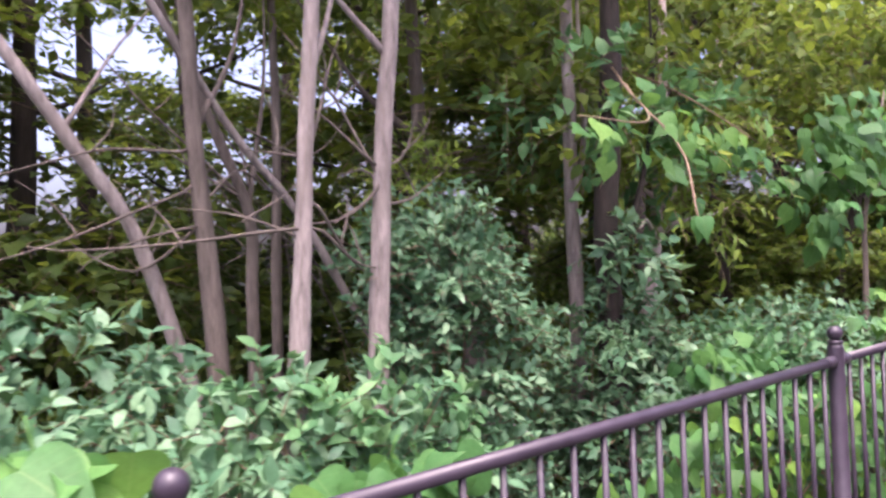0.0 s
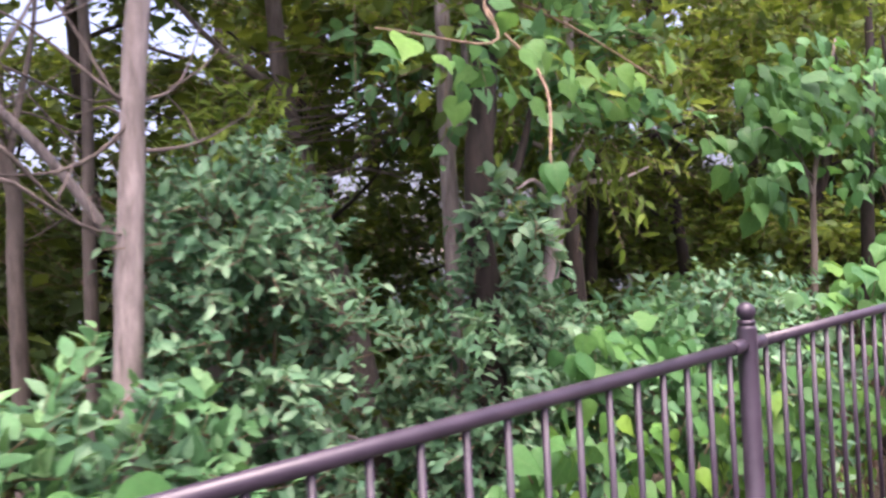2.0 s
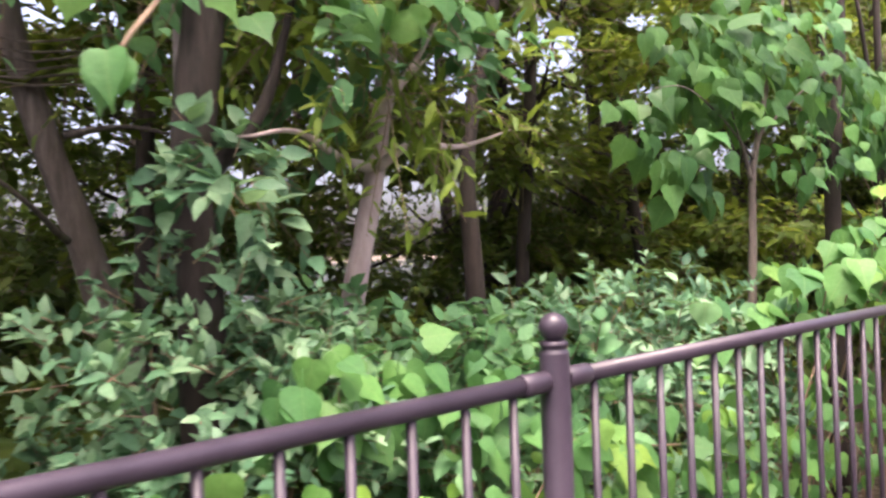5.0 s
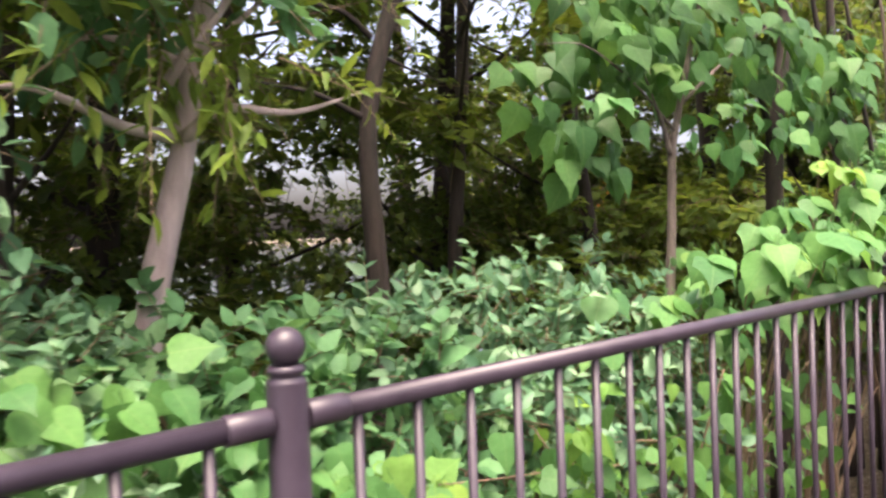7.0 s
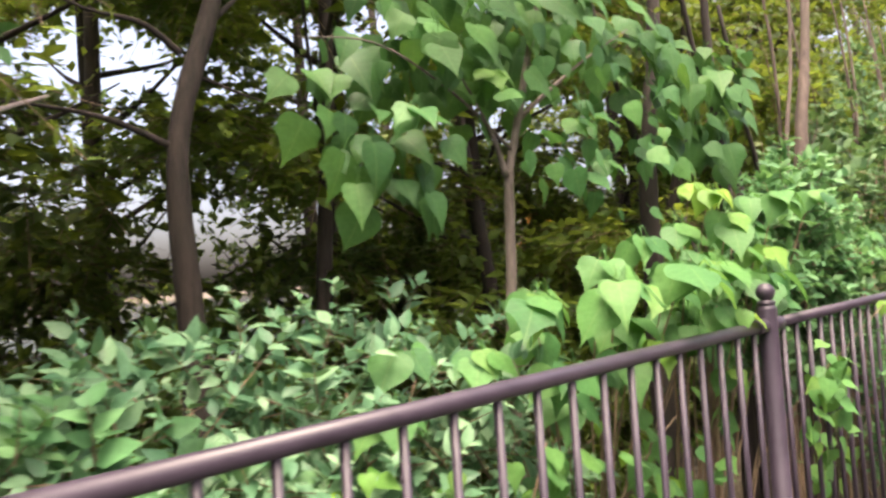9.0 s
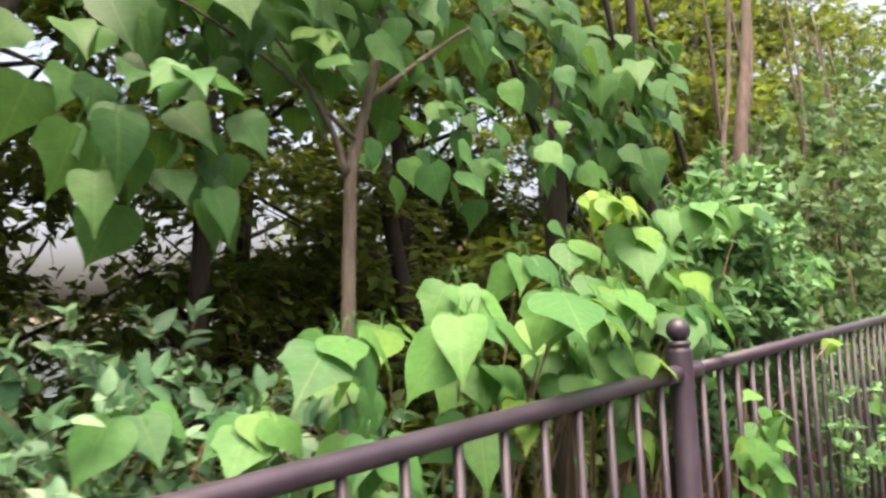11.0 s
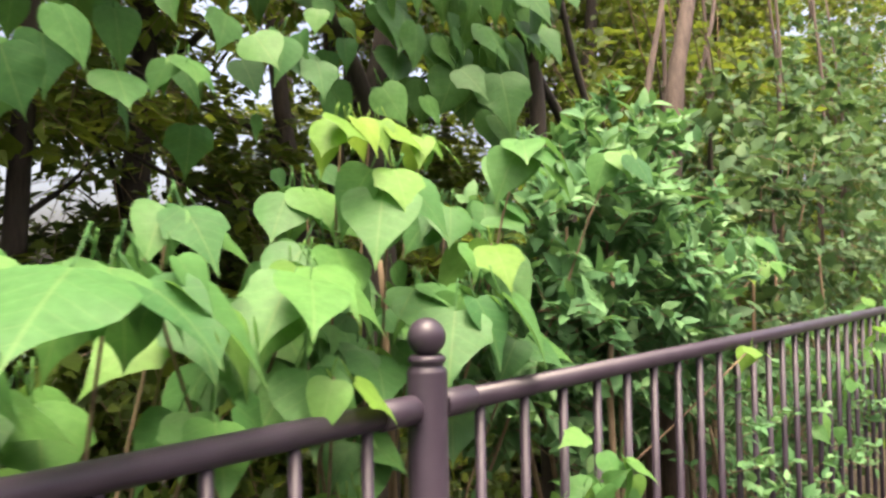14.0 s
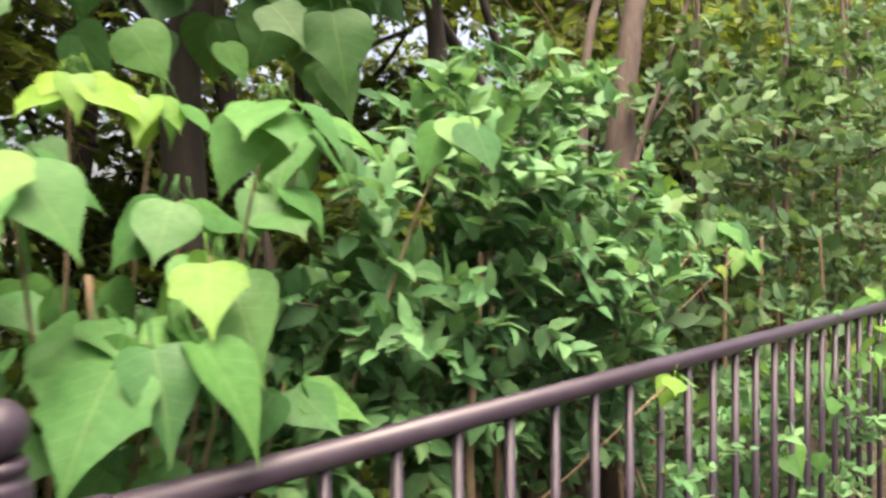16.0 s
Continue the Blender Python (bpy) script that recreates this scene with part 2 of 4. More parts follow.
HEART_RIBS = [0.0, 0.16, 0.32, 0.48, 0.64, 0.8, 0.94, 1.04, 1.18]
HEARTS = [
    leaf_shape([(0.15, -0.04), (0.3, -0.02), (0.42, 0.06), (0.49, 0.17), (0.49, 0.32), (0.44, 0.47), (0.35, 0.61), (0.24, 0.75), (0.13, 0.89), (0.055, 1.0), (0.02, 1.1)], HEART_RIBS, 0.16, 0.2, 0.05, 0.25),
    leaf_shape([(0.12, -0.03), (0.26, -0.01), (0.36, 0.06), (0.42, 0.16), (0.43, 0.31), (0.39, 0.46), (0.31, 0.61), (0.21, 0.76), (0.11, 0.9), (0.05, 1.02), (0.02, 1.12)], HEART_RIBS, 0.34, 0.32, 0.04, 0.2),
    leaf_shape([(0.15, -0.04), (0.32, -0.02), (0.44, 0.06), (0.5, 0.18), (0.49, 0.32), (0.52, 0.45), (0.38, 0.54), (0.27, 0.68), (0.15, 0.84), (0.06, 0.98), (0.02, 1.1)], HEART_RIBS, 0.12, 0.24, 0.07, 0.3),
    leaf_shape([(0.15, -0.06), (0.33, -0.04), (0.46, 0.06), (0.53, 0.19), (0.53, 0.35), (0.47, 0.5), (0.37, 0.63), (0.26, 0.76), (0.14, 0.88), (0.06, 0.98), (0.02, 1.06)], HEART_RIBS, -0.05, 0.14, 0.06, 0.22),
]
OVATE = leaf_shape([(0.06, 0.03), (0.24, 0.26), (0.24, 0.52), (0.12, 0.8)], [0.0, 0.4, 0.75, 1.0], 0.3, 0.22)
LANCE = leaf_shape([(0.03, 0.03), (0.14, 0.3), (0.12, 0.65)], [0.0, 0.45, 1.0], 0.3, 0.25)
SMALL = leaf_shape([(0.05, 0.02), (0.33, 0.45)], [0.0, 1.0], 0.3, 0.15)
BROAD = leaf_shape([(0.1, 0.0), (0.33, 0.3), (0.22, 0.7)], [0.0, 0.45, 1.0], 0.25, 0.2)


def unit(a):
    return a / np.maximum(np.linalg.norm(a, axis=-1, keepdims=True), 1e-6)


def frames_of(tip, face):
    """Orthonormal side, tip and face directions."""
    tip = unit(tip)
    face = unit(face - tip * np.sum(face * tip, axis=-1, keepdims=True))
    return np.cross(tip, face), tip, face


def leaf_mass(shape, places, tip, face, size):
    sv, sf, suv = shape
    side, tip, face = frames_of(tip, face)
    v = (sv[None, :, 0:1] * side[:, None] + sv[None, :, 1:2] * tip[:, None] + sv[None, :, 2:3] * face[:, None]) * size[:, None, None] + places[:, None]
    f = sf[None] + (np.arange(len(places)) * len(sv))[:, None, None]
    return v.reshape(-1, 3), f.reshape(-1, 3), np.tile(suv, (len(places), 1))


def in_blobs(count, blobs, shell=0.45):
    """Random places in ellipsoids (x, y, z, rx, ry, rz), thicker towards their skins, with a ragged outline."""
    b = np.array(blobs, float)
    w = b[:, 3] * b[:, 4] + b[:, 3] * b[:, 5] + b[:, 4] * b[:, 5]
    pick = rng.choice(len(b), count, p=w / w.sum())
    d = unit(rng.normal(size=(count, 3)))
    ragged = 1 + 0.22 * np.sin(7 * d[:, 0] + 3 * pick) * np.sin(6 * d[:, 2] + pick) + rng.normal(size=count) * 0.08
    r = (shell + (1 - shell) * rng.random(count) ** 0.6) * ragged
    return b[pick, :3] + d * b[pick, 3:] * r[:, None], d


def sprays(count, leaves, blobs, length, size, lift=0.5, shell=0.45, floor=0.02, flat=False):
    """Leafy twigs: leaf places, tips, faces and sizes, and the twigs' two ends."""
    start, out = in_blobs(count, blobs, shell)
    out = out * np.array([1, 1, 0.3]) if flat else out
    axis = unit(out * 0.9 + rng.normal(size=(count, 3)) * 0.55 + np.array([0, -0.15, lift]))
    ln = length * (0.6 + 0.8 * rng.random(count))
    k = np.repeat(np.arange(count), leaves)
    t = np.tile((np.arange(leaves) + 0.6) / leaves, count) + rng.normal(size=count * leaves) * 0.03
    sag = np.array([0, 0, -0.35])
    p = start[k] + axis[k] * (ln[k] * t)[:, None] + sag * (ln[k] * t * t)[:, None]
    around = unit(np.cross(axis[k], rng.normal(size=(len(k), 3))))
    tip = around + axis[k] * 0.7 + rng.normal(size=(len(k), 3)) * 0.2
    face = np.array([0, -0.45, 1.0]) + rng.normal(size=(len(k), 3)) * 0.42
    if flat:
        tip[:, 2] = tip[:, 2] * 0.35 - 0.15
        face = np.array([0, -0.12, 1.0]) + rng.normal(size=(len(k), 3)) * 0.3
    sz = size * (0.55 + 0.75 * rng.random(len(k))) * (1.1 - 0.35 * t)
    ok = p[:, 2] > floor
    end = start + axis * ln[:, None] + sag * ln[:, None]
    return (p[ok], tip[ok], face[ok], sz[ok]), (start, end)


def twig_mesh(start, end, radius):
    d = unit(end - start)
    u = unit(np.cross(d, np.array([0.3, 0.8, 0.5])))
    v = np.cross(d, u)
    n = len(start)
    ring = [u, -0.5 * u + 0.87 * v, -0.5 * u - 0.87 * v]
    verts = np.stack([start + r * radius for r in ring] + [end + r * radius * 0.4 for r in ring], 1).reshape(-1, 3)
    f = np.array([(0, 1, 4), (0, 4, 3), (1, 2, 5), (1, 5, 4), (2, 0, 3), (2, 3, 5)])
    return verts, (f[None] + (np.arange(n) * 6)[:, None, None]).reshape(-1, 3)


# gaps in the far canopy, through which sky and water show: centre at y 4.6 and at y 7.4, and width
GAPS = [((8.80, 1.74), (13.23, 1.95), 0.1), ((1.38, 2.99), (2.17, 3.85), 0.13), ((2.55, 2.98), (3.98, 3.83), 0.15), ((3.12, 2.80), (4.88, 3.54), 0.12), ((0.99, 2.35), (1.54, 2.84), 0.08),
        ((2.83, 2.92), (3.83, 3.82), 0.22), ((3.94, 1.94), (5.58, 2.28), 0.16), ((5.57, 1.62), (8.15, 1.76), 0.23), ((10.75, 3.31), (16.29, 4.44), 0.25),
        ((7.29, 3.34), (10.65, 4.53), 0.33), ((7.80, 0.89), (11.66, 0.63), 0.18), ((6.28, 3.17), (8.66, 4.26), 0.30), ((6.40, 1.75), (8.84, 2.00), 0.16),
        ((5.02, 1.64), (6.66, 1.83), 0.10), ((4.79, 2.85), (5.91, 3.78), 0.32), ((6.48, 1.79), (8.60, 2.09), 0.14), ((6.73, 1.91), (8.52, 2.31), 0.20),
        ((10.46, 4.19), (14.32, 5.96), 0.26), ((7.98, 2.97), (10.34, 4.01), 0.17), ((9.70, 3.01), (12.76, 4.04), 0.15)]


def in_gap(p):
    hit = np.zeros(len(p), bool)
    for (xa, za), (xb, zb), w in GAPS:
        t = (p[:, 1] - 4.6) / 2.8
        grow = w * (1 + 0.5 * np.clip(t, -0.8, 1.5))
        d = ((p[:, 0] - xa - (xb - xa) * t) / (1.7 * grow)) ** 2 + ((p[:, 2] - za - (zb - za) * t) / grow) ** 2
        hit |= (d < 0.5 + 0.8 * rng.random(len(p))) & (p[:, 1] > 2.4)
    return hit & (rng.random(len(p)) < 0.93)


def crown(parent, shape, mat, count, leaves, blobs, length, size, lift=0.5, shell=0.45, twig=0.0025, label="", twigs=True, floor=0.02, flat=False):
    lv, (a, b) = sprays(count, leaves, blobs, length, size, lift, shell, floor, flat)
    keep = ~in_gap(lv[0] + np.array(parent.location))
    lv = [q[keep] for q in lv]
    v, f, uv = leaf_mass(shape, *lv)
    child("leaves", mesh_from("leaves", v, f, mat, uv), parent, label, "stuff")
    if twigs:
        clear = ~in_gap((a + b) / 2 + np.array(parent.location))
        child("branchwork", mesh_from("branchwork", *twig_mesh(a[clear], b[clear], twig), TWIG), parent, kind="stuff")


HEART_MESHES = {}


def heart_meshes(mat):
    if mat.name not in HEART_MESHES:
        made = []
        for v, f, uv in HEARTS:
            tv, tf = tube([(0, 0, 0), (0, -0.12, 0.03), (0, -0.42, 0.2)], [0.012, 0.013, 0.016], 4, steps=2)
            made.append(mesh_from("leaf", np.concatenate([v, tv]), np.concatenate([f, tf + len(v)]), mat, np.concatenate([uv, np.full((len(tv), 2), 0.3)])))
        HEART_MESHES[mat.name] = made
    return HEART_MESHES[mat.name]


def hang(count, blobs, size, shell=0.2, spread=0.55):
    """Drooping leaves that face the open side: places, tips, faces, sizes."""
    p, out = in_blobs(count, blobs, shell)
    tip = np.array([0.05, -0.35, -1.0]) + rng.normal(size=(count, 3)) * spread + out * 0.3
    face = np.array([-0.2, -0.85, 0.75]) + rng.normal(size=(count, 3)) * 0.35
    return p, tip, face, size * (0.55 + 0.6 * rng.random(count))


def single_leaves(parent, mat, count, blobs, size, shell=0.2, spread=0.55):
    p, tip, face, sz = hang(count, blobs, size, shell, spread)
    side, tip, face = frames_of(tip, face)
    meshes = heart_meshes(mat)
    for i in range(count):
        m = Matrix([[side[i][k] * sz[i], tip[i][k] * sz[i], face[i][k] * sz[i], p[i][k]] for k in range(3)] + [[0, 0, 0, 1]])
        ob = new("leaf", meshes[int(rng.integers(4))])
        ob.parent = parent
        ob.matrix_basis = m
    return p


def rosettes(parent, nodes, mats, root=None):
    """Clusters of leaves that hang out and down round the tip of a shoot. nodes: (x, y, z, leaves, size)."""
    for x, y, z, count, size in nodes:
        turn = rng.random() * 6.28
        for i in range(count):
            a = turn + 2.4 * i
            out = np.array([math.cos(a), 0.75 * math.sin(a) - 0.35, 0.0])
            tip = out * (0.55 + 0.3 * rng.random()) + np.array([0, 0, -0.35 - 0.6 * rng.random()]) + rng.normal(size=3) * 0.12
            face = out * 0.55 + np.array([-0.1, -0.45, 0.8]) + rng.normal(size=3) * 0.15
            sz = size * (0.5 + 0.4 * (i + 1) / count + 0.2 * rng.random())
            side, tip, face = frames_of(tip, face)
            p = np.array([x, y, z]) + out * sz * (0.15 + 0.35 * rng.random()) + np.array([0, 0, -0.35 * sz * i / count * rng.random()])
            mat = mats[min(int(rng.random() ** (0.6 if i == 0 else 1.3) * len(mats)), len(mats) - 1)]
            ob = new("leaf", heart_meshes(mat)[int(rng.integers(4))])
            ob.parent = parent
            ob.matrix_basis = Matrix([[side[k] * sz, tip[k] * sz, face[k] * sz, p[k]] for k in range(3)] + [[0, 0, 0, 1]])
    if root is not None:
        vine_stems(parent, root, [n[:3] for n in nodes], 0.005, "shoot")


def vine_stems(parent, root, tips, radius, name="stem"):
    """A few woody runners from a root to spread places."""
    for q in tips:
        a, b = Vector(root), Vector(q)
        mid = a.lerp(b, 0.5) + Vector((0.03, 0.04, 0.06)) * (b - a).length
        child(name, mesh_from(name, *tube([a, mid, b], [radius, radius * 0.75, radius * 0.35], 6, 0.15, 0.02), TWIG), parent)


# ---------- ground and water ----------
def ground_height(x, y):
    s = min(max((y - 1.2) / 9.0, 0.0), 1.0)
    low = -1.3 * s * s * (3 - 2 * s)
    rise = 2.6 * min(max((y - 260) / 60, 0.0), 1.0)
    return low + rise + (0.05 * noise.noise(Vector((x * 0.8, y * 0.8, 0))) if y > 0.9 else 0.0)


def build_ground():
    near = [-4 + 0.5 * i for i in range(49)]
    xs = [-900, -300, -100, -40, -15, -8] + near + [24, 30, 45, 80, 160, 400, 900]
    ys = [-900, -300, -100, -40, -15, -8] + [-4 + 0.5 * i for i in range(33)] + [14, 18, 30, 60, 120, 200, 260, 290, 320, 420, 900]
    verts = [(x, y, ground_height(x, y)) for y in ys for x in xs]
    w = len(xs)
    faces = []
    for j in range(len(ys) - 1):
        for i in range(w - 1):
            a = j * w + i
            faces += [(a, a + 1, a + w + 1), (a, a + w + 1, a + w)]
    g = new("ground", mesh_from("ground", verts, faces, SOIL))
    tagged(g, "bare brown soil with leaf litter sloping under trees", "ground", kind="structure")
    water = new("water", mesh_from("water", [(-400, 9.2, -1.05), (400, 9.2, -1.05), (400, 300, -1.05), (-400, 300, -1.05)], [(0, 1, 2), (0, 2, 3)], WATER))
    tagged(water, "calm pale water reflecting a bright overcast sky", "water", kind="structure")


build_ground()


def asphalt_material():
    m, n, l, bsdf = material("bounce_dimming_asphalt")
    tc = n.new("ShaderNodeTexCoord")
    a, b = noise_tex(n, 160, 4), noise_tex(n, 1.1, 5)
    for t in (a, b):
        l.new(tc.outputs["Object"], t.inputs["Vector"])
    grit = ramp(n, [(0.3, (0.03, 0.03, 0.031)), (0.7, (0.075, 0.073, 0.07))])
    l.new(a.outputs["Fac"], grit.inputs["Fac"])
    stain = ramp(n, [(0.35, (0.75, 0.75, 0.75)), (0.65, (1.15, 1.13, 1.1))])
    l.new(b.outputs["Fac"], stain.inputs["Fac"])
    l.new(mix_colour(n, l, "MULTIPLY", 1.0, grit.outputs["Color"], stain.outputs["Color"]), bsdf.inputs["Base Color"])
    bsdf.inputs["Roughness"].default_value = 0.85
    bump = n.new("ShaderNodeBump")
    bump.inputs["Strength"].default_value, bump.inputs["Distance"].default_value = 0.6, 0.004
    l.new(a.outputs["Fac"], bump.inputs["Height"])
    l.new(bump.outputs["Normal"], bsdf.inputs["Normal"])
    return m


# Unseen dark strip, added so less ground light reflects in the balusters.
def walkway():
    bm = bmesh.new()
    bmesh.ops.create_cube(bm, size=1.0, matrix=Matrix.Translation((6, -1.45, 0.0)) @ Matrix.Diagonal((60, 4.04, 0.03, 1)))
    me = bpy.data.meshes.new("pavement")
    bm.to_mesh(me)
    bm.free()
    me.materials.append(asphalt_material())
    tagged(new("pavement", me), "unseen dark asphalt strip added to dim light bounced onto the fence", "pavement", kind="structure")


walkway()


def light_block_wall():
    """A plain wall, added out of view behind the walker, that blocks low light."""
    m, n, l, bsdf = material("light_block_grey")
    a = noise_tex(n, 6, 5)
    c = ramp(n, [(0.3, (0.06, 0.06, 0.058)), (0.7, (0.1, 0.098, 0.095))])
    l.new(a.outputs["Fac"], c.inputs["Fac"])
    l.new(c.outputs["Color"], bsdf.inputs["Base Color"])
    bsdf.inputs["Roughness"].default_value = 0.9
    bm = bmesh.new()
    bmesh.ops.create_cube(bm, size=1.0, matrix=Matrix.Translation((6, -3.6, 1.6)) @ Matrix.Diagonal((60, 0.25, 3.2, 1)))
    me = bpy.data.meshes.new("light_block_south")
    bm.to_mesh(me)
    bm.free()
    me.materials.append(m)
    tagged(new("light_block_south", me), "plain dark grey wall added out of view to block low light", "wall", kind="structure")


light_block_wall()

# ---------- fence ----------
FENCE_Y, RAIL_Z, PITCH, FIRST = 0.73, 1.07, 2.4, 0.34


def lathe(name, profile, mat, sides=24):
    bm = bmesh.new()
    rings = [[bm.verts.new((r * math.cos(2 * math.pi * s / sides), r * math.sin(2 * math.pi * s / sides), z)) for s in range(sides)] for r, z in profile]
    for a, b in zip(rings, rings[1:]):
        for s in range(sides):
            bm.faces.new((a[s], a[(s + 1) % sides], b[(s + 1) % sides], b[s]))
    bm.faces.new(rings[0][::-1])
    bm.faces.new(rings[-1])
    me = bpy.data.meshes.new(name)
    bm.to_mesh(me)
    bm.free()
    me.materials.append(mat)
    me.polygons.foreach_set("use_smooth", [len(p.vertices) == 4 for p in me.polygons])
    return me


def build_fence():
    fence = thing("fence", "dark brown painted metal fence with round posts and ball finials", "fence", at=(FIRST, FENCE_Y, 0))
    post_me = lathe("post", [(0.045, 0), (0.045, 0.012), (0.0285, 0.014), (0.0285, 1.118), (0.027, 1.124), (0.0235, 1.127), (0.0235, 1.131), (0.0265, 1.134), (0.0265, 1.139), (0.022, 1.144)], PAINT)
    ball = [(0.012, 0.0), (0.013, 0.004)] + [(0.0275 * math.sin(a), 0.029 - 0.0275 * math.cos(a)) for a in [0.5 + 0.2 * i for i in range(13)]] + [(0.001, 0.0565)]
    ball_me = lathe("finial", ball, PAINT)
    rail_me = lathe("top_rail", [(0.017, 0), (0.017, PITCH - 0.057)], PAINT)
    low_me = lathe("bottom_rail", [(0.0165, 0), (0.0165, PITCH - 0.057)], PAINT)
    sleeve_me = lathe("sleeve", [(0.0185, 0), (0.0205, 0.002), (0.0205, 0.064), (0.0185, 0.067)], PAINT)
    bar_me = lathe("baluster", [(0.0083, 0.1), (0.0083, RAIL_Z - 0.013)], PAINT, 12)
    along = pose(0, 0, 0, 0, 90, 0)
    stations = [-7.2, -4.8, -2.4, 0.0, 2.4, 4.8, 4.8 + 2.972, 4.8 + 5.944]
    for k, x in enumerate(stations):
        post = child("post", post_me, fence)
        post.location = (x, 0, 0)
        top = child("finial", ball_me, post)
        top.location = (0, 0, 1.139)
        if k == len(stations) - 1:
            break
        bay = stations[k + 1] - x
        for me, z in ((rail_me, RAIL_Z), (low_me, 0.1)):
            r = child(me.name.split(".")[0], me, fence)
            r.matrix_basis = Matrix.Translation((x + 0.0285, 0, z)) @ along @ Matrix.Diagonal((1, 1, (bay - 0.057) / (PITCH - 0.057), 1))
        for dx in (0.027, bay - 0.027 - 0.067):
            s = child("sleeve", sleeve_me, fence)
            s.matrix_basis = Matrix.Translation((x + dx, 0, RAIL_Z)) @ along
        for i in range(1, round(bay * 21 / PITCH)):
            b = child("baluster", bar_me, fence)
            b.location = (x + PITCH * i / 21, 0, 0)


build_fence()


# ---------- trees near the fence ----------
def tree(name, label, bark, trunk, radii, limbs=(), group="", sides=10, foot=None):
    """trunk: places upward, the foot added at the ground; limbs: lists of (places, radius at the start)."""
    x, y, z = trunk[0]
    bx, by = foot or (x - 0.3 * (trunk[1][0] - x), y)
    base = (bx, by, ground_height(bx, by) - 0.03)
    t = thing(name, label, "tree", group, at=base)
    shift = Vector(base)
    pts = [Vector((0, 0, 0))] + [Vector(p) - shift for p in trunk]
    v, f = tube(pts, [radii[0] * 1.35] + list(radii), sides, 0.16, 0.005)
    child("trunk", mesh_from("trunk", v, f, bark), t)
    for places, r in limbs:
        ps = [Vector(p) - shift for p in places]
        v, f = tube(ps, [r * (1 - 0.85 * i / (len(ps) - 1)) for i in range(len(ps))], 7, 0.15, 0.008)
        child("limb", mesh_from("limb", v, f, bark), t)
    return t, shift


def moved(blobs, shift):
    return [(b[0] - shift.x, b[1] - shift.y, b[2] - shift.z, *b[3:]) for b in blobs]


def up(p, q, s):
    """Carries the line from p through q on by s times its length."""
    return tuple(q[i] + (q[i] - p[i]) * s for i in range(3))


def near_trees():
    t, s = tree("slim_tree", "slim pale grey tree trunk rising straight from the shrubs", PALE_BARK,
                [(1.2, 1.4, 1.2), (1.23, 1.4, 1.59), (1.26, 1.4, 1.93), (1.3, 1.4, 2.28), (1.4, 1.42, 4.2)], [0.032, 0.029, 0.027, 0.025, 0.013],
                [([(1.28, 1.4, 2.1), (1.05, 1.45, 2.35), (0.8, 1.5, 2.9)], 0.012), ([(1.3, 1.4, 2.3), (1.55, 1.5, 2.7), (1.8, 1.6, 3.3)], 0.012)], "slim trunks")
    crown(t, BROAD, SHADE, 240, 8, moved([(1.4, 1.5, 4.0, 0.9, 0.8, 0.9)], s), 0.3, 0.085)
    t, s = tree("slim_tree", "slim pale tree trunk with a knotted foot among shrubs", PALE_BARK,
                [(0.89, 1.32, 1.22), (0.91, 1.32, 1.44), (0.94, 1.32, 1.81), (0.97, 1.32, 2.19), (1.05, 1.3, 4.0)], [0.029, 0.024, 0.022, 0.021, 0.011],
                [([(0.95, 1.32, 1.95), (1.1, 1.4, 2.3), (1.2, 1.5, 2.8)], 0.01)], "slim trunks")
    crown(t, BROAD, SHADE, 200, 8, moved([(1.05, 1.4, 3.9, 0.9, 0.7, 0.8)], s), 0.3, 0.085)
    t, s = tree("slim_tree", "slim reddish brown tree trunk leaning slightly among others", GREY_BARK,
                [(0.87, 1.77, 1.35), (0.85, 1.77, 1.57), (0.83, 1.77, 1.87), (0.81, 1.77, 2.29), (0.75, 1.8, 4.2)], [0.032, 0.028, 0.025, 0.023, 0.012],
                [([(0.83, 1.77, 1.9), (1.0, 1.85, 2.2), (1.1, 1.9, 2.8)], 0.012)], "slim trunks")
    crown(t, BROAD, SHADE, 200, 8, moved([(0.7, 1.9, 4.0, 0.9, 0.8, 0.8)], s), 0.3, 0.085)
    tree("leaning_tree", "thin grey trunk leaning far over the undergrowth", PALE_BARK,
         [(0.75, 1.86, 1.4), (0.64, 1.86, 1.67), (0.52, 1.86, 1.84), (0.4, 1.86, 2.02), (-0.2, 1.9, 2.9)], [0.024, 0.022, 0.02, 0.018, 0.01],
         [([(0.49, 1.86, 1.89), (0.62, 1.9, 2.1), (0.85, 2.0, 2.4)], 0.009)], foot=(1.0, 1.86))
    tree("slim_tree", "thin brown trunk bending over behind paler trunks", GREY_BARK,
         [(1.11, 2.0, 1.4), (1.11, 2.0, 1.67), (1.02, 2.0, 1.9), (0.85, 2.0, 2.27), (0.5, 2.0, 3.2)], [0.022, 0.02, 0.018, 0.015, 0.008],
         [([(1.11, 2.0, 1.7), (1.2, 2.05, 2.1), (1.25, 2.1, 2.8)], 0.012)], "slim trunks")
    tree("slim_tree", "thin upright brown trunk in the shade of others", GREY_BARK,
         [(1.42, 2.4, 1.47), (1.44, 2.4, 1.9), (1.44, 2.4, 2.61), (1.4, 2.4, 4.0)], [0.022, 0.02, 0.017, 0.01], (), "slim trunks")
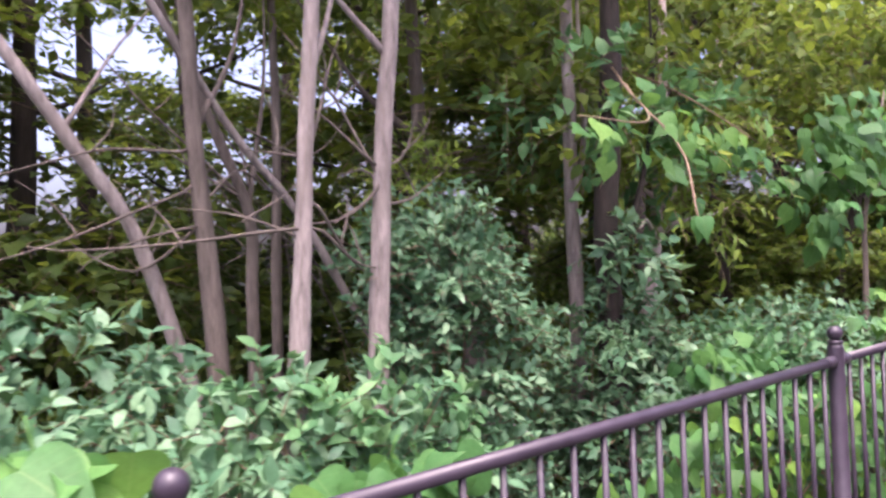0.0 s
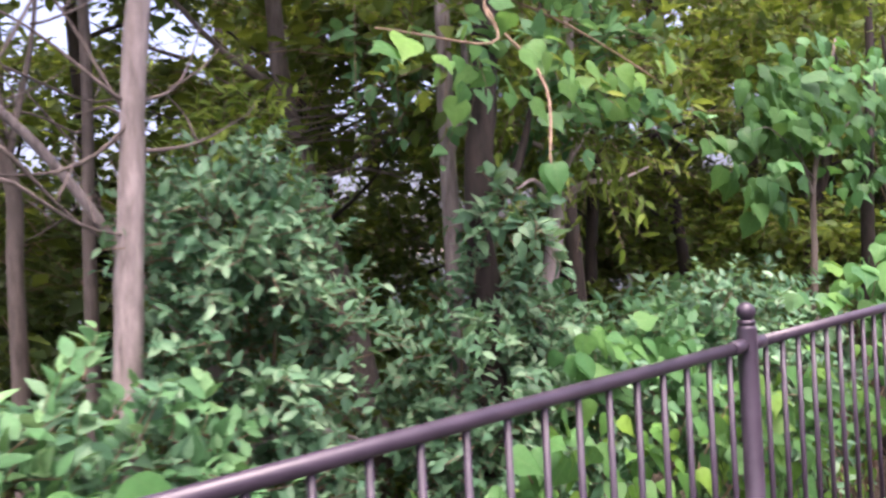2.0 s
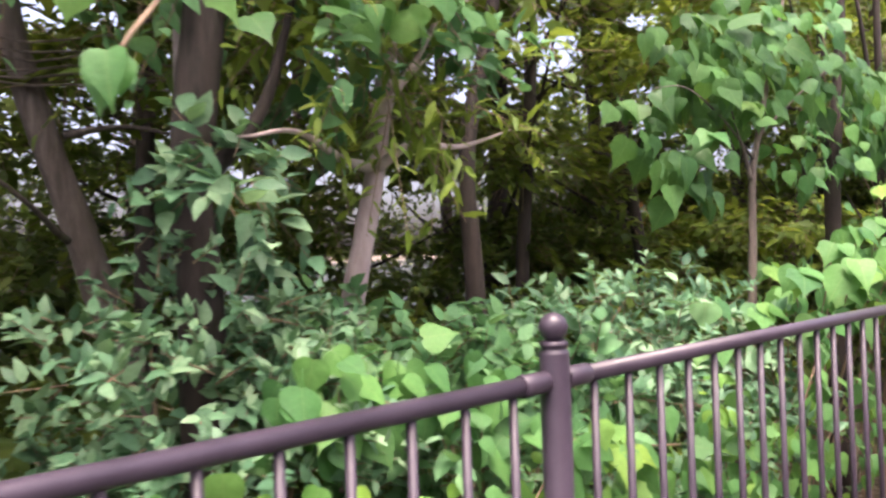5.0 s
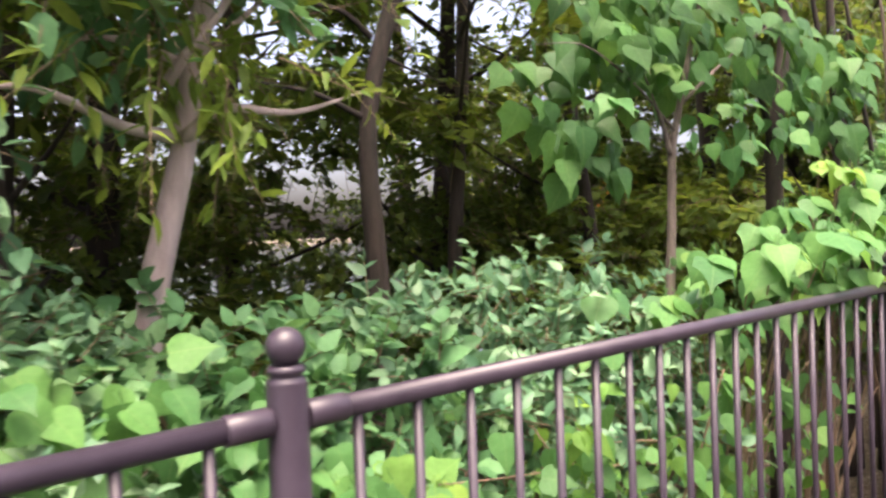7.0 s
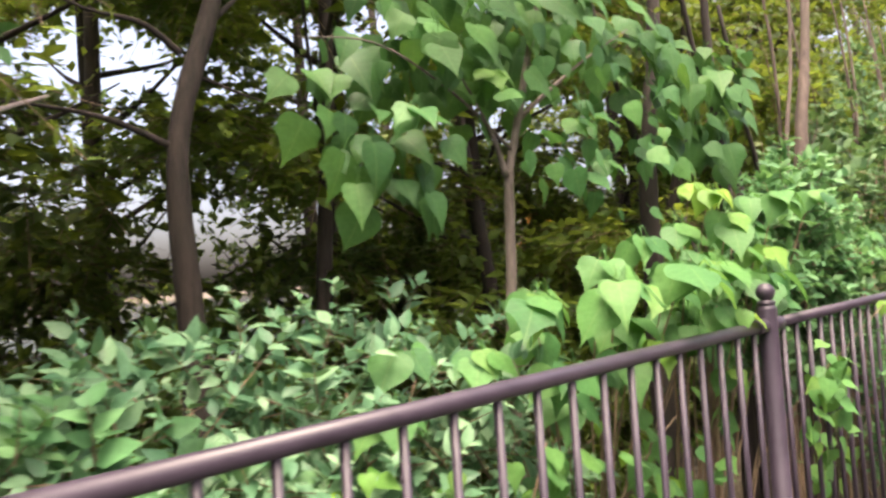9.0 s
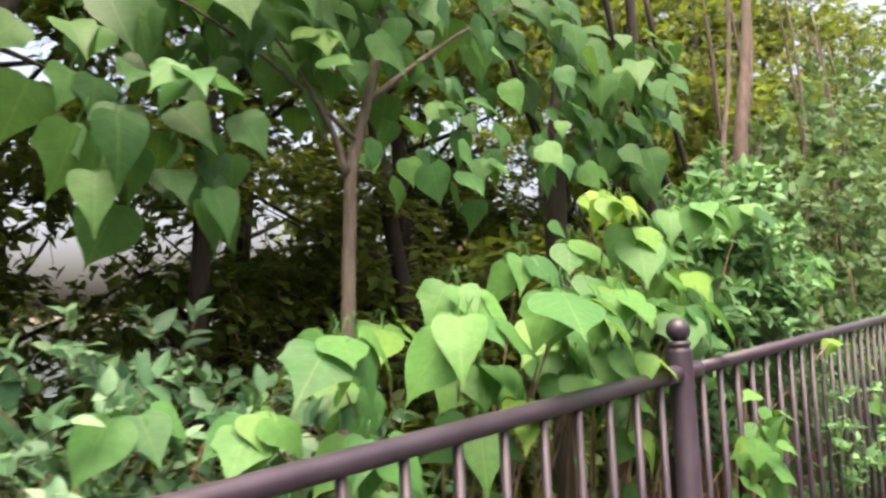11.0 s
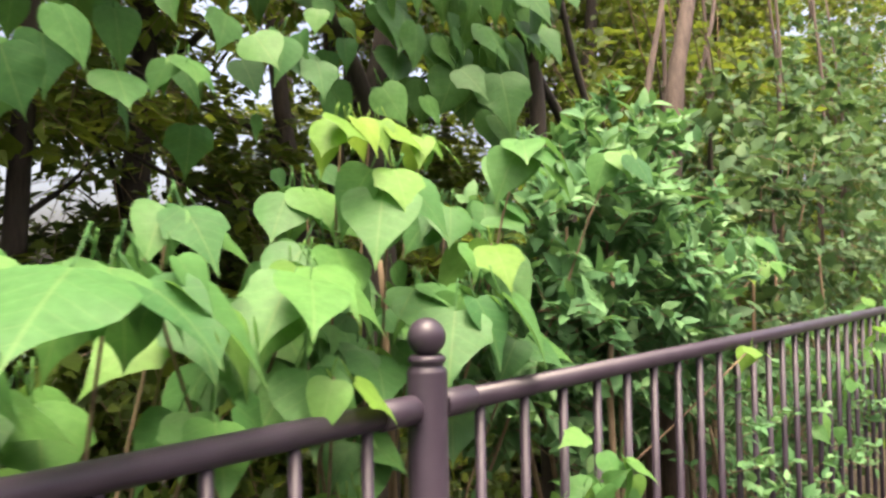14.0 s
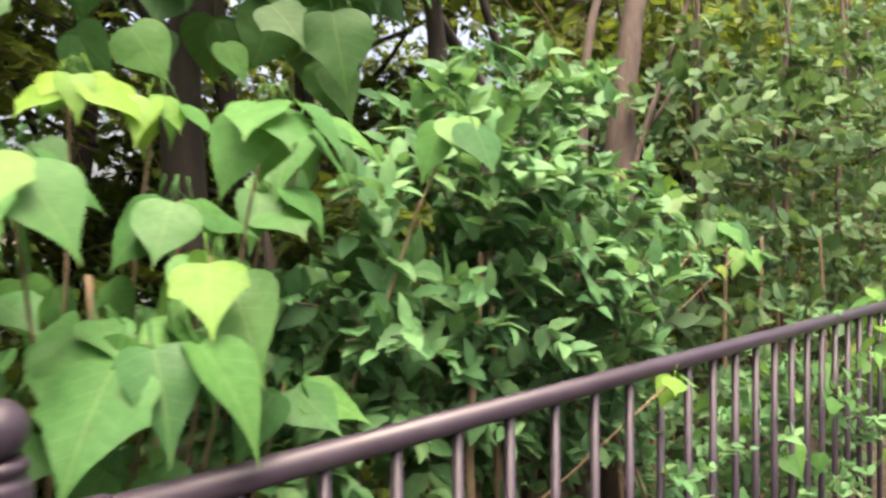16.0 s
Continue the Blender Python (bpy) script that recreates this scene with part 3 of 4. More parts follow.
    tree("slim_tree", "thin pale sapling stem slanting across other trunks", PALE_BARK,
         [(1.8, 1.8, 0.79), (1.44, 1.8, 1.27), (1.13, 1.8, 1.73), (1.0, 1.8, 1.87), (0.74, 1.8, 2.25), (0.4, 1.8, 2.75)], [0.017, 0.016, 0.014, 0.013, 0.012, 0.007], (), "slim trunks", 8, foot=(2.35, 1.8))
    t, s = tree("curved_tree", "brown tree leaning to one side with a forked top", GREY_BARK,
                [(2.44, 2.32, 1.09), (2.34, 2.32, 1.44), (2.23, 2.32, 1.78), (2.17, 2.32, 2.04), (2.15, 2.32, 2.23), (2.2, 2.35, 4.2)], [0.058, 0.05, 0.045, 0.04, 0.034, 0.018],
                [([(2.16, 2.32, 2.06), (2.03, 2.32, 2.13), (1.92, 2.32, 2.19), (1.5, 2.3, 2.6)], 0.028), ([(2.3, 2.28, 1.39), (2.11, 2.1, 1.54), (1.9, 2.1, 1.7)], 0.012),
                 ([(2.3, 2.3, 1.72), (2.5, 2.3, 1.76), (2.75, 2.2, 1.7)], 0.014)], foot=(2.6, 2.32))
    crown(t, BROAD, OLIVE, 420, 9, moved([(2.3, 2.6, 3.4, 1.2, 0.9, 0.8), (1.6, 2.6, 2.9, 0.7, 0.6, 0.4)], s), 0.3, 0.085)
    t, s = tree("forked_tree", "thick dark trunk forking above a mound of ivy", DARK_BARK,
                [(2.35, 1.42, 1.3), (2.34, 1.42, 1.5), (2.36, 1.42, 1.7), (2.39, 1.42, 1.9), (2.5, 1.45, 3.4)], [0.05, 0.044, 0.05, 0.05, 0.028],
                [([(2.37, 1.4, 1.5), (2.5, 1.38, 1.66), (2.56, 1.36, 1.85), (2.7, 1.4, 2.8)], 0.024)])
    crown(t, BROAD, OLIVE, 260, 9, moved([(2.7, 1.6, 3.2, 1.0, 0.7, 0.6)], s), 0.3, 0.085)
    t, s = tree("slim_tree", "pale grey trunk standing close behind a dark forked one", PALE_BARK,
                [(2.43, 1.65, 1.35), (2.43, 1.65, 1.82), (2.44, 1.65, 2.36), (2.5, 1.65, 4.0)], [0.033, 0.03, 0.028, 0.014],
                [([(2.43, 1.65, 1.7), (2.52, 1.65, 1.94), (2.52, 1.65, 2.37), (2.6, 1.7, 3.4)], 0.022)], "slim trunks")
    t, s = tree("pale_tree", "smooth pale pinkish trunk with spreading bare limbs", PINK_BARK,
                [(2.88, 1.6, 1.19), (2.97, 1.6, 1.55), (3.01, 1.6, 1.76), (3.06, 1.6, 2.02), (3.3, 1.7, 3.4)], [0.036, 0.031, 0.029, 0.025, 0.012],
                [([(2.96, 1.6, 1.57), (2.8, 1.5, 1.57), (2.6, 1.4, 1.62), (2.4, 1.3, 1.58)], 0.018), ([(2.97, 1.58, 1.57), (3.01, 1.5, 1.62), (3.23, 1.5, 1.64), (3.4, 1.45, 1.7)], 0.018),
                 ([(2.98, 1.6, 1.62), (3.06, 1.6, 1.8), (3.2, 1.6, 1.95), (3.5, 1.6, 2.3)], 0.015), ([(2.9, 1.5, 1.68), (3.02, 1.45, 1.86), (3.1, 1.42, 2.02), (3.3, 1.4, 2.4)], 0.014), ([(3.0, 1.6, 1.75), (2.8, 1.6, 1.79), (2.62, 1.6, 1.73)], 0.014)], foot=(2.78, 1.6))
    crown(t, BROAD, OLIVE, 130, 8, moved([(2.75, 1.6, 2.1, 0.6, 0.35, 0.22), (3.05, 1.6, 2.2, 0.4, 0.4, 0.3)], s), 0.25, 0.07)
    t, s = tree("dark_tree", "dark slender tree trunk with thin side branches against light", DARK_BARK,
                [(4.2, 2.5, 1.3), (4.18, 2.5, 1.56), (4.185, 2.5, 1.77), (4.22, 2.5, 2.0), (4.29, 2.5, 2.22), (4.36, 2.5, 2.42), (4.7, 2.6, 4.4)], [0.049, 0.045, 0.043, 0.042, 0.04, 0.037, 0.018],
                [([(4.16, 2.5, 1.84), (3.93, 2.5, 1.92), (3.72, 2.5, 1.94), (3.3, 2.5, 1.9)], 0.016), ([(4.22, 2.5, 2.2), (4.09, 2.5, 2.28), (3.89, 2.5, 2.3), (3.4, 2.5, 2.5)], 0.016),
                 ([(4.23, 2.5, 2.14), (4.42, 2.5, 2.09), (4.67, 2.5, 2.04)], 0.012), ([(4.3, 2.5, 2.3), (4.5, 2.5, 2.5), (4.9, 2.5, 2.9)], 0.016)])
    crown(t, BROAD, OLIVE, 520, 9, moved([(4.5, 2.8, 3.7, 1.3, 0.9, 0.8)], s), 0.3, 0.085)
    # sapling with heart-shaped leaves
    t, s = tree("heart_leaf_sapling", "slender sapling with large hanging heart-shaped green leaves", GREY_BARK,
                [(4.6, 1.27, 1.2), (4.62, 1.27, 1.43), (4.64, 1.27, 1.6), (4.68, 1.27, 1.7), (4.72, 1.26, 1.85), (4.85, 1.2, 2.4)], [0.017, 0.0155, 0.014, 0.013, 0.011, 0.005],
                [([(4.62, 1.27, 1.57), (4.58, 1.27, 1.67), (4.54, 1.27, 1.73), (4.3, 1.2, 1.9)], 0.011), ([(4.7, 1.27, 1.75), (4.95, 1.2, 1.95), (5.2, 1.15, 2.1)], 0.009),
                 ([(4.66, 1.27, 1.65), (4.4, 1.27, 1.8), (4.1, 1.25, 1.88), (3.85, 1.22, 1.84)], 0.006)])
    single_leaves(t, HEART, 120, moved([(4.9, 1.15, 1.85, 0.45, 0.25, 0.3), (5.3, 1.2, 1.7, 0.3, 0.2, 0.3), (4.75, 1.15, 2.15, 0.55, 0.25, 0.25), (4.75, 1.15, 1.62, 0.2, 0.12, 0.14)], s), 0.08, spread=0.35)
    # inner leaves take the copy with shade in its colour
    single_leaves(t, HEART_SHADED, 230, moved([(4.3, 1.4, 1.82, 0.36, 0.16, 0.24), (4.5, 1.3, 2.02, 0.5, 0.2, 0.25), (4.8, 1.4, 2.15, 0.6, 0.2, 0.25), (4.2, 1.3, 1.58, 0.25, 0.1, 0.14)], s), 0.105, spread=0.35)
    rosettes(t, [(x - s.x, y - s.y, z - s.z, k, size) for x, y, z, k, size in ((4.2, 1.22, 1.72, 4, 0.1), (4.5, 1.2, 1.86, 6, 0.09), (4.85, 1.15, 1.75, 6, 0.08), (4.3, 1.25, 1.98, 4, 0.09), (5.0, 1.15, 1.62, 6, 0.07))], (HEART, LIME, LIME))
    # dark twin trunk with drooping dark leaves
    t, s = tree("twin_tree", "dark twin-stemmed tree with broad drooping shaded leaves", DARK_BARK,
                [(5.62, 1.35, 1.3), (5.6, 1.33, 1.65), (5.68, 1.33, 1.99), (5.73, 1.33, 2.22), (5.8, 1.35, 3.6)], [0.042, 0.036, 0.032, 0.03, 0.012],
                [([(5.61, 1.34, 1.6), (5.53, 1.33, 1.76), (5.46, 1.33, 1.87), (5.2, 1.35, 2.5)], 0.026), ([(5.7, 1.2, 1.1), (5.7, 1.2, 1.3), (5.66, 1.3, 1.55)], 0.016)])
    single_leaves(t, HEART_SHADED, 130, moved([(5.72, 1.15, 1.85, 0.3, 0.12, 0.25), (6.0, 1.2, 2.05, 0.3, 0.15, 0.2), (5.3, 1.2, 2.05, 0.35, 0.15, 0.2)], s), 0.115, 0.1, 0.35)
    crown(t, BROAD, OLIVE, 300, 8, moved([(5.5, 1.7, 3.0, 0.9, 0.5, 0.6)], s), 0.28, 0.08)
    for pts, r, lab in (([(6.64, 1.15, 1.6), (6.66, 1.15, 1.8), (6.73, 1.15, 2.02), (6.79, 1.15, 2.18), (7.0, 1.2, 3.6)], 0.014, "brown"),
                        ([(6.83, 1.15, 1.6), (6.865, 1.15, 1.8), (6.92, 1.15, 2.02), (7.01, 1.15, 2.24), (7.4, 1.2, 3.6)], 0.04, "reddish brown")):
        tree("slim_tree", lab + " slim trunk rising out of dense vines", RED_BARK, pts, [r * (1 - 0.12 * i) for i in range(len(pts))], (), "trunks among vines")
    for pts, r in (([(6.42, 1.3, 1.5), (6.42, 1.3, 1.67), (6.25, 1.3, 1.86), (6.17, 1.3, 1.96), (5.9, 1.3, 2.6)], 0.02), ([(6.27, 1.3, 1.4), (6.25, 1.3, 1.66), (6.24, 1.3, 1.83), (6.21, 1.3, 2.0), (6.2, 1.3, 3.0)], 0.032),
                   ([(6.44, 1.2, 1.4), (6.42, 1.2, 1.65), (6.31, 1.2, 1.87), (6.1, 1.2, 2.4)], 0.014)):
        tree("slim_tree", "dark thin stem crossing others in a thicket", DARK_BARK, pts, [r * (1 - 0.12 * i) for i in range(len(pts))], (), "thicket stems", 8)


near_trees()


# ---------- shrubs and vines ----------
def shrub(name, label, mat, shape, blobs, count, leaves, length, size, stems=4, lift=0.5, shell=0.4, group=""):
    cx = sum(b[0] for b in blobs) / len(blobs)
    cy = sum(b[1] for b in blobs) / len(blobs)
    base = Vector((cx, cy, ground_height(cx, cy)))
    t = thing(name, label, "shrub", group, at=base)
    crown(t, shape, mat, count, leaves, moved(blobs, base), length, size, lift, shell, floor=-0.05)
    vine_stems(t, (0, 0, -0.02), [(b[0] - cx + dx, b[1] - cy, b[2] - base.z + 0.3 * b[5]) for b in blobs for dx in (-0.3 * b[3], 0.25 * b[3])][:stems], 0.011)
    return t


def understory():
    shrub("shrub", "dense blue-green shrub with small glossy leaves", BLUE, OVATE, [(0.2, 1.55, 1.08, 0.5, 0.3, 0.34), (0.8, 1.2, 0.88, 0.45, 0.25, 0.34), (-0.2, 1.3, 1.1, 0.4, 0.35, 0.36), (0.5, 1.1, 0.75, 0.7, 0.22, 0.38)], 950, 9, 0.15, 0.057, 6)
    shrub("shrub", "fresh light green leafy shoots above darker shrubs", SHRUB, OVATE, [(0.85, 1.2, 1.05, 0.25, 0.15, 0.16), (1.15, 1.2, 0.95, 0.2, 0.15, 0.2)], 110, 8, 0.13, 0.055, 3)
    shrub("shrub", "rounded blue-green shrub with drooping leaf sprays", BLUE, OVATE, [(1.53, 1.45, 1.2, 0.26, 0.26, 0.28), (1.45, 1.35, 0.72, 0.25, 0.22, 0.3), (1.6, 1.7, 1.5, 0.22, 0.18, 0.2), (1.5, 1.42, 1.46, 0.18, 0.16, 0.16)], 860, 9, 0.14, 0.045, 5)
    shrub("shrub", "upright yellow-green shrub catching the light", YELLOW, LANCE, [(1.72, 1.85, 1.66, 0.16, 0.14, 0.26)], 110, 9, 0.14, 0.06, 2)
    shrub("ivy_mound", "dark ivy mound climbing round a tree foot", BLUE, OVATE, [(2.33, 1.42, 1.06, 0.3, 0.22, 0.3), (2.45, 1.3, 0.8, 0.4, 0.22, 0.4), (2.15, 1.6, 0.65, 0.35, 0.25, 0.3)], 720, 9, 0.12, 0.048, 4)
    shrub("shrub", "mid-green low shrub with soft rounded leaves", SHRUB, BROAD, [(2.9, 1.35, 0.95, 0.42, 0.25, 0.24), (3.2, 1.25, 0.75, 0.5, 0.25, 0.32)], 260, 8, 0.13, 0.06, 4)
    shrub("shrub", "low grey-green shrub with long arching leaf sprays", BLUE, OVATE, [(3.6, 1.4, 0.92, 0.45, 0.3, 0.24), (4.2, 1.4, 0.92, 0.45, 0.3, 0.26), (3.9, 1.2, 0.65, 0.8, 0.25, 0.3)], 480, 9, 0.19, 0.06, 6)
    t = shrub("small_leaf_shrub", "bushy light green shrub pushing over the rail", SHRUB, OVATE, [(5.95, 0.95, 1.28, 0.34, 0.16, 0.26), (6.3, 0.98, 1.22, 0.36, 0.18, 0.28), (5.72, 1.0, 1.08, 0.24, 0.16, 0.18), (6.15, 0.98, 1.5, 0.28, 0.14, 0.16), (6.1, 1.05, 1.0, 0.6, 0.16, 0.22)], 560, 10, 0.12, 0.062, 6, 0.7)
    shrub("small_leaf_shrub", "light green shoots growing between the balusters", SHRUB, OVATE, [(6.25, 0.78, 0.8, 0.1, 0.06, 0.2), (6.5, 0.78, 0.62, 0.25, 0.07, 0.3), (6.9, 0.8, 0.65, 0.3, 0.08, 0.35), (7.4, 0.8, 0.7, 0.4, 0.08, 0.35)], 210, 9, 0.1, 0.045, 3, 0.9)
    shrub("vine_thicket", "tall tangle of small-leaved olive vines over trees", VINE, BROAD, [(7.4, 1.3, 1.5, 0.7, 0.3, 0.5), (8.4, 1.3, 1.6, 0.8, 0.4, 0.7), (9.6, 1.5, 1.8, 1.0, 0.5, 1.0), (7.0, 1.15, 1.0, 0.6, 0.25, 0.45), (8.0, 1.1, 0.8, 1.0, 0.25, 0.6), (11.5, 1.8, 2.0, 1.4, 0.7, 1.5)], 1200, 9, 0.2, 0.074, 8)
    # the shade-toned leaf colour darkens this high curtain
    shrub("vine_thicket", "high curtain of hanging olive-green vine leaves", SHADE, BROAD, [(7.8, 1.7, 2.5, 0.9, 0.4, 0.6), (9.4, 2.1, 2.9, 1.2, 0.6, 0.9), (6.6, 1.8, 2.5, 0.5, 0.3, 0.5), (12.0, 2.3, 3.2, 1.7, 0.7, 1.3), (15.5, 2.4, 2.8, 2.2, 1.0, 2.0)], 1250, 9, 0.22, 0.06, 6, -0.3)
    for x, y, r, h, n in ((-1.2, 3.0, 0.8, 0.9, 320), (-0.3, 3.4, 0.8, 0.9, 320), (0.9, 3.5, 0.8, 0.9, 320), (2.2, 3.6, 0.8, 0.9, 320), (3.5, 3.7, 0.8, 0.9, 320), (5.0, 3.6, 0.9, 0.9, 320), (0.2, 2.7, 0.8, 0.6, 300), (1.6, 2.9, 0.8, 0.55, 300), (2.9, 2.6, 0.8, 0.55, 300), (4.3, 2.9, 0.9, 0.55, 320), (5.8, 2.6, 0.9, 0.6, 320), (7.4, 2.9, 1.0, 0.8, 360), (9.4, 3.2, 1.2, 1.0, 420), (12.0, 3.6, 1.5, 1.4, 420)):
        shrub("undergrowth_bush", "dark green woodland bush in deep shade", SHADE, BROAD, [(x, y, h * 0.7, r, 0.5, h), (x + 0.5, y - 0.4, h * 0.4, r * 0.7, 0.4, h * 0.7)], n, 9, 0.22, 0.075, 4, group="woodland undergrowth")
    # added bush: its orange leaves stand in for far glowing light
    shrub("warm_glow_bush", "small orange-leaved bush standing in for a far warm glow", ORANGE, BROAD, [(11.49, 6.3, 1.87, 0.3, 0.2, 0.2)], 60, 8, 0.15, 0.08, 2)


understory()


def vine(name, label, mat, sets, size, root, runners, mass=()):
    base = Vector(root)
    t = thing(name, label, "vine", "vines along the fence", at=base)
    for count, blobs in sets:
        single_leaves(t, mat, count, moved(blobs, base), size)
    for count, blobs in mass:
        lv = hang(count, moved(blobs, base), size * 0.9)
        child("leaf_mass", mesh_from("leaf_mass", *[a for a in leaf_mass(HEARTS[1], *lv)][:2], HEART_MASS, leaf_mass(HEARTS[1], *lv)[2]), t, kind="stuff")
    vine_stems(t, (0, 0, 0), [tuple(Vector(r) - base) for r in runners], 0.006, "runner")


def rosette_vine(label, mats, root, nodes):
    base = Vector(root)
    t = thing("vine", label, "vine", "vines along the fence", at=base)
    rosettes(t, [(x - base.x, y - base.y, z - base.z, k, size) for x, y, z, k, size in nodes], mats, (0, 0, 0))


def vines():
    vine("vine", "lime-green vine with broad leaves beside a fence post", LIME,
         [(20, [(0.16, 0.84, 1.2, 0.2, 0.06, 0.06)]), (22, [(0.8, 0.84, 1.06, 0.26, 0.05, 0.04)]), (40, [(0.4, 0.9, 0.85, 0.5, 0.08, 0.15)])], 0.12, (0.5, 1.0, 0.0), [(0.2, 0.88, 1.1), (0.8, 0.88, 1.0), (0.5, 0.9, 0.9)])
    vine("vine", "lime-green leaves climbing behind the balusters", LIME,
         [(46, [(1.95, 0.86, 0.9, 0.3, 0.05, 0.12), (1.8, 0.9, 0.7, 0.3, 0.06, 0.2)]), (60, [(2.95, 0.84, 0.75, 0.18, 0.05, 0.25), (3.3, 0.85, 0.6, 0.4, 0.07, 0.3)])], 0.075, (2.4, 1.0, 0.0), [(1.9, 0.88, 0.9), (2.95, 0.86, 0.9), (3.3, 0.88, 0.7)],
         [(150, [(2.5, 0.98, 0.6, 0.8, 0.08, 0.35)])])
    vine("vine", "bright yellow-green vine leaves filling the lower fence", LIME,
         [(150, [(3.6, 0.85, 0.72, 0.35, 0.06, 0.22), (4.2, 0.85, 0.7, 0.4, 0.06, 0.25), (4.75, 0.85, 0.65, 0.35, 0.06, 0.28), (3.0, 0.9, 0.72, 0.3, 0.06, 0.2)])], 0.07, (4.0, 1.0, 0.0), [(3.4, 0.88, 0.9), (4.2, 0.87, 0.9), (4.8, 0.87, 0.85)],
         [(260, [(4.0, 1.0, 0.5, 1.2, 0.1, 0.4)])])
    vine("vine", "mid-green vine leaves heaped behind the rail", HEART,
         [(80, [(2.55, 1.1, 1.02, 0.25, 0.1, 0.12), (2.85, 1.05, 0.95, 0.2, 0.1, 0.14)]), (40, [(5.2, 1.02, 1.2, 0.25, 0.1, 0.14)])], 0.08, (2.7, 1.2, 0.0), [(2.5, 1.1, 1.05), (2.9, 1.05, 1.0)])
    rosette_vine("large heart-shaped green leaves hanging over the rail", (HEART, HEART, HEART, LIME), (4.7, 1.1, 0.0), [
        (4.72, 0.78, 1.27, 8, 0.13), (4.5, 0.84, 1.24, 6, 0.12), (4.3, 0.95, 1.22, 6, 0.11), (4.68, 1.24, 1.22, 5, 0.1), (4.98, 0.8, 1.27, 7, 0.11), (4.9, 1.0, 1.36, 6, 0.1),
        (4.55, 0.86, 1.04, 6, 0.11), (4.85, 0.84, 1.1, 6, 0.11), (4.2, 1.05, 1.1, 6, 0.1), (4.05, 1.15, 1.12, 5, 0.1), (4.4, 0.95, 0.96, 5, 0.1), (4.6, 0.95, 1.3, 6, 0.11), (4.85, 0.9, 1.22, 6, 0.11),
        (4.4, 1.05, 1.14, 6, 0.11), (4.7, 1.0, 1.12, 6, 0.12), (4.95, 0.95, 1.16, 6, 0.11), (4.6, 0.9, 1.14, 6, 0.11), (3.95, 1.1, 1.0, 5, 0.1), (4.3, 0.9, 1.06, 6, 0.1)])
    rosette_vine("broad heart-shaped leaves on shoots beside a post", (HEART, HEART, LIME, HEART), (5.3, 1.05, 0.0), [
        (5.18, 0.84, 1.42, 7, 0.115), (5.08, 0.9, 1.3, 6, 0.11), (5.45, 0.78, 1.49, 7, 0.1), (5.28, 0.88, 1.24, 6, 0.11), (5.0, 0.82, 1.14, 5, 0.12), (5.75, 0.76, 1.5, 4, 0.085),
        (5.55, 0.95, 1.4, 6, 0.1), (5.3, 0.84, 1.08, 5, 0.1), (6.9, 0.9, 1.36, 6, 0.09), (7.2, 0.95, 1.28, 6, 0.09), (5.12, 0.98, 1.4, 6, 0.11), (5.02, 0.95, 1.22, 6, 0.11), (5.2, 0.92, 1.14, 6, 0.11),
        (5.15, 0.9, 1.0, 6, 0.1), (5.4, 0.92, 1.38, 6, 0.1), (5.45, 1.0, 1.2, 5, 0.1), (5.3, 0.79, 1.22, 6, 0.12), (5.42, 0.86, 1.3, 6, 0.11), (5.5, 0.84, 1.14, 6, 0.09), (5.62, 0.95, 1.5, 6, 0.1)])
    rosette_vine("young yellow-green leaf clusters near the rail", (YOUNG, YOUNG, LIME), (5.2, 1.1, 0.0), [
        (5.1, 0.86, 1.49, 7, 0.075), (5.3, 1.02, 1.54, 7, 0.075), (5.4, 0.98, 1.52, 5, 0.07), (5.38, 0.8, 1.31, 2, 0.085), (4.98, 0.74, 1.13, 3, 0.08), (4.6, 0.8, 1.08, 4, 0.075),
        (6.25, 0.68, 1.06, 3, 0.055), (4.75, 0.77, 1.28, 2, 0.07), (3.5, 0.84, 0.88, 7, 0.07), (3.1, 0.84, 0.86, 7, 0.075), (5.05, 0.82, 0.95, 5, 0.075)])
    vine("vine", "lime-green vine spilling through the balusters", LIME,
         [(120, [(7.0, 0.78, 0.85, 0.4, 0.1, 0.2), (7.8, 0.74, 0.9, 0.5, 0.1, 0.25), (6.0, 0.84, 0.55, 0.4, 0.05, 0.25), (5.45, 0.7, 0.72, 0.12, 0.06, 0.14)]), (34, [(5.5, 0.69, 0.84, 0.16, 0.05, 0.12)])], 0.07, (7.0, 1.0, 0.0), [(7.0, 0.85, 0.9), (7.8, 0.8, 0.95), (6.2, 0.85, 0.7)],
         [(420, [(8.4, 0.85, 0.8, 1.0, 0.12, 0.4), (10.0, 0.9, 0.9, 1.3, 0.2, 0.6), (6.8, 1.05, 1.35, 0.5, 0.1, 0.2)])])
    # leafy boughs overhead
    t = thing("overhanging_bough", "leafy light green bough hanging into the open", "tree branch", at=(2.5, 1.5, 2.3))
    o = Vector((2.5, 1.5, 2.3))
    for pts in ([(2.5, 1.5, 2.3), (2.2, 1.2, 2.1), (1.95, 0.95, 1.9), (1.6, 0.95, 1.88)], [(2.5, 1.5, 2.3), (2.6, 1.2, 2.1), (2.8, 1.0, 1.9)], [(2.2, 1.2, 2.1), (2.15, 0.95, 1.8), (2.0, 0.82, 1.58)]):
        child("branch", mesh_from("branch", *tube([Vector(p) - o for p in pts], [0.0055 - 0.001 * i for i in range(len(pts))], 6, 0.1, 0.01), TWIG), t)
    single_leaves(t, LIME, 60, moved([(2.2, 1.1, 1.9, 0.3, 0.2, 0.14), (2.7, 1.1, 1.9, 0.25, 0.2, 0.12), (1.75, 0.97, 1.84, 0.2, 0.06, 0.04)], o), 0.075)
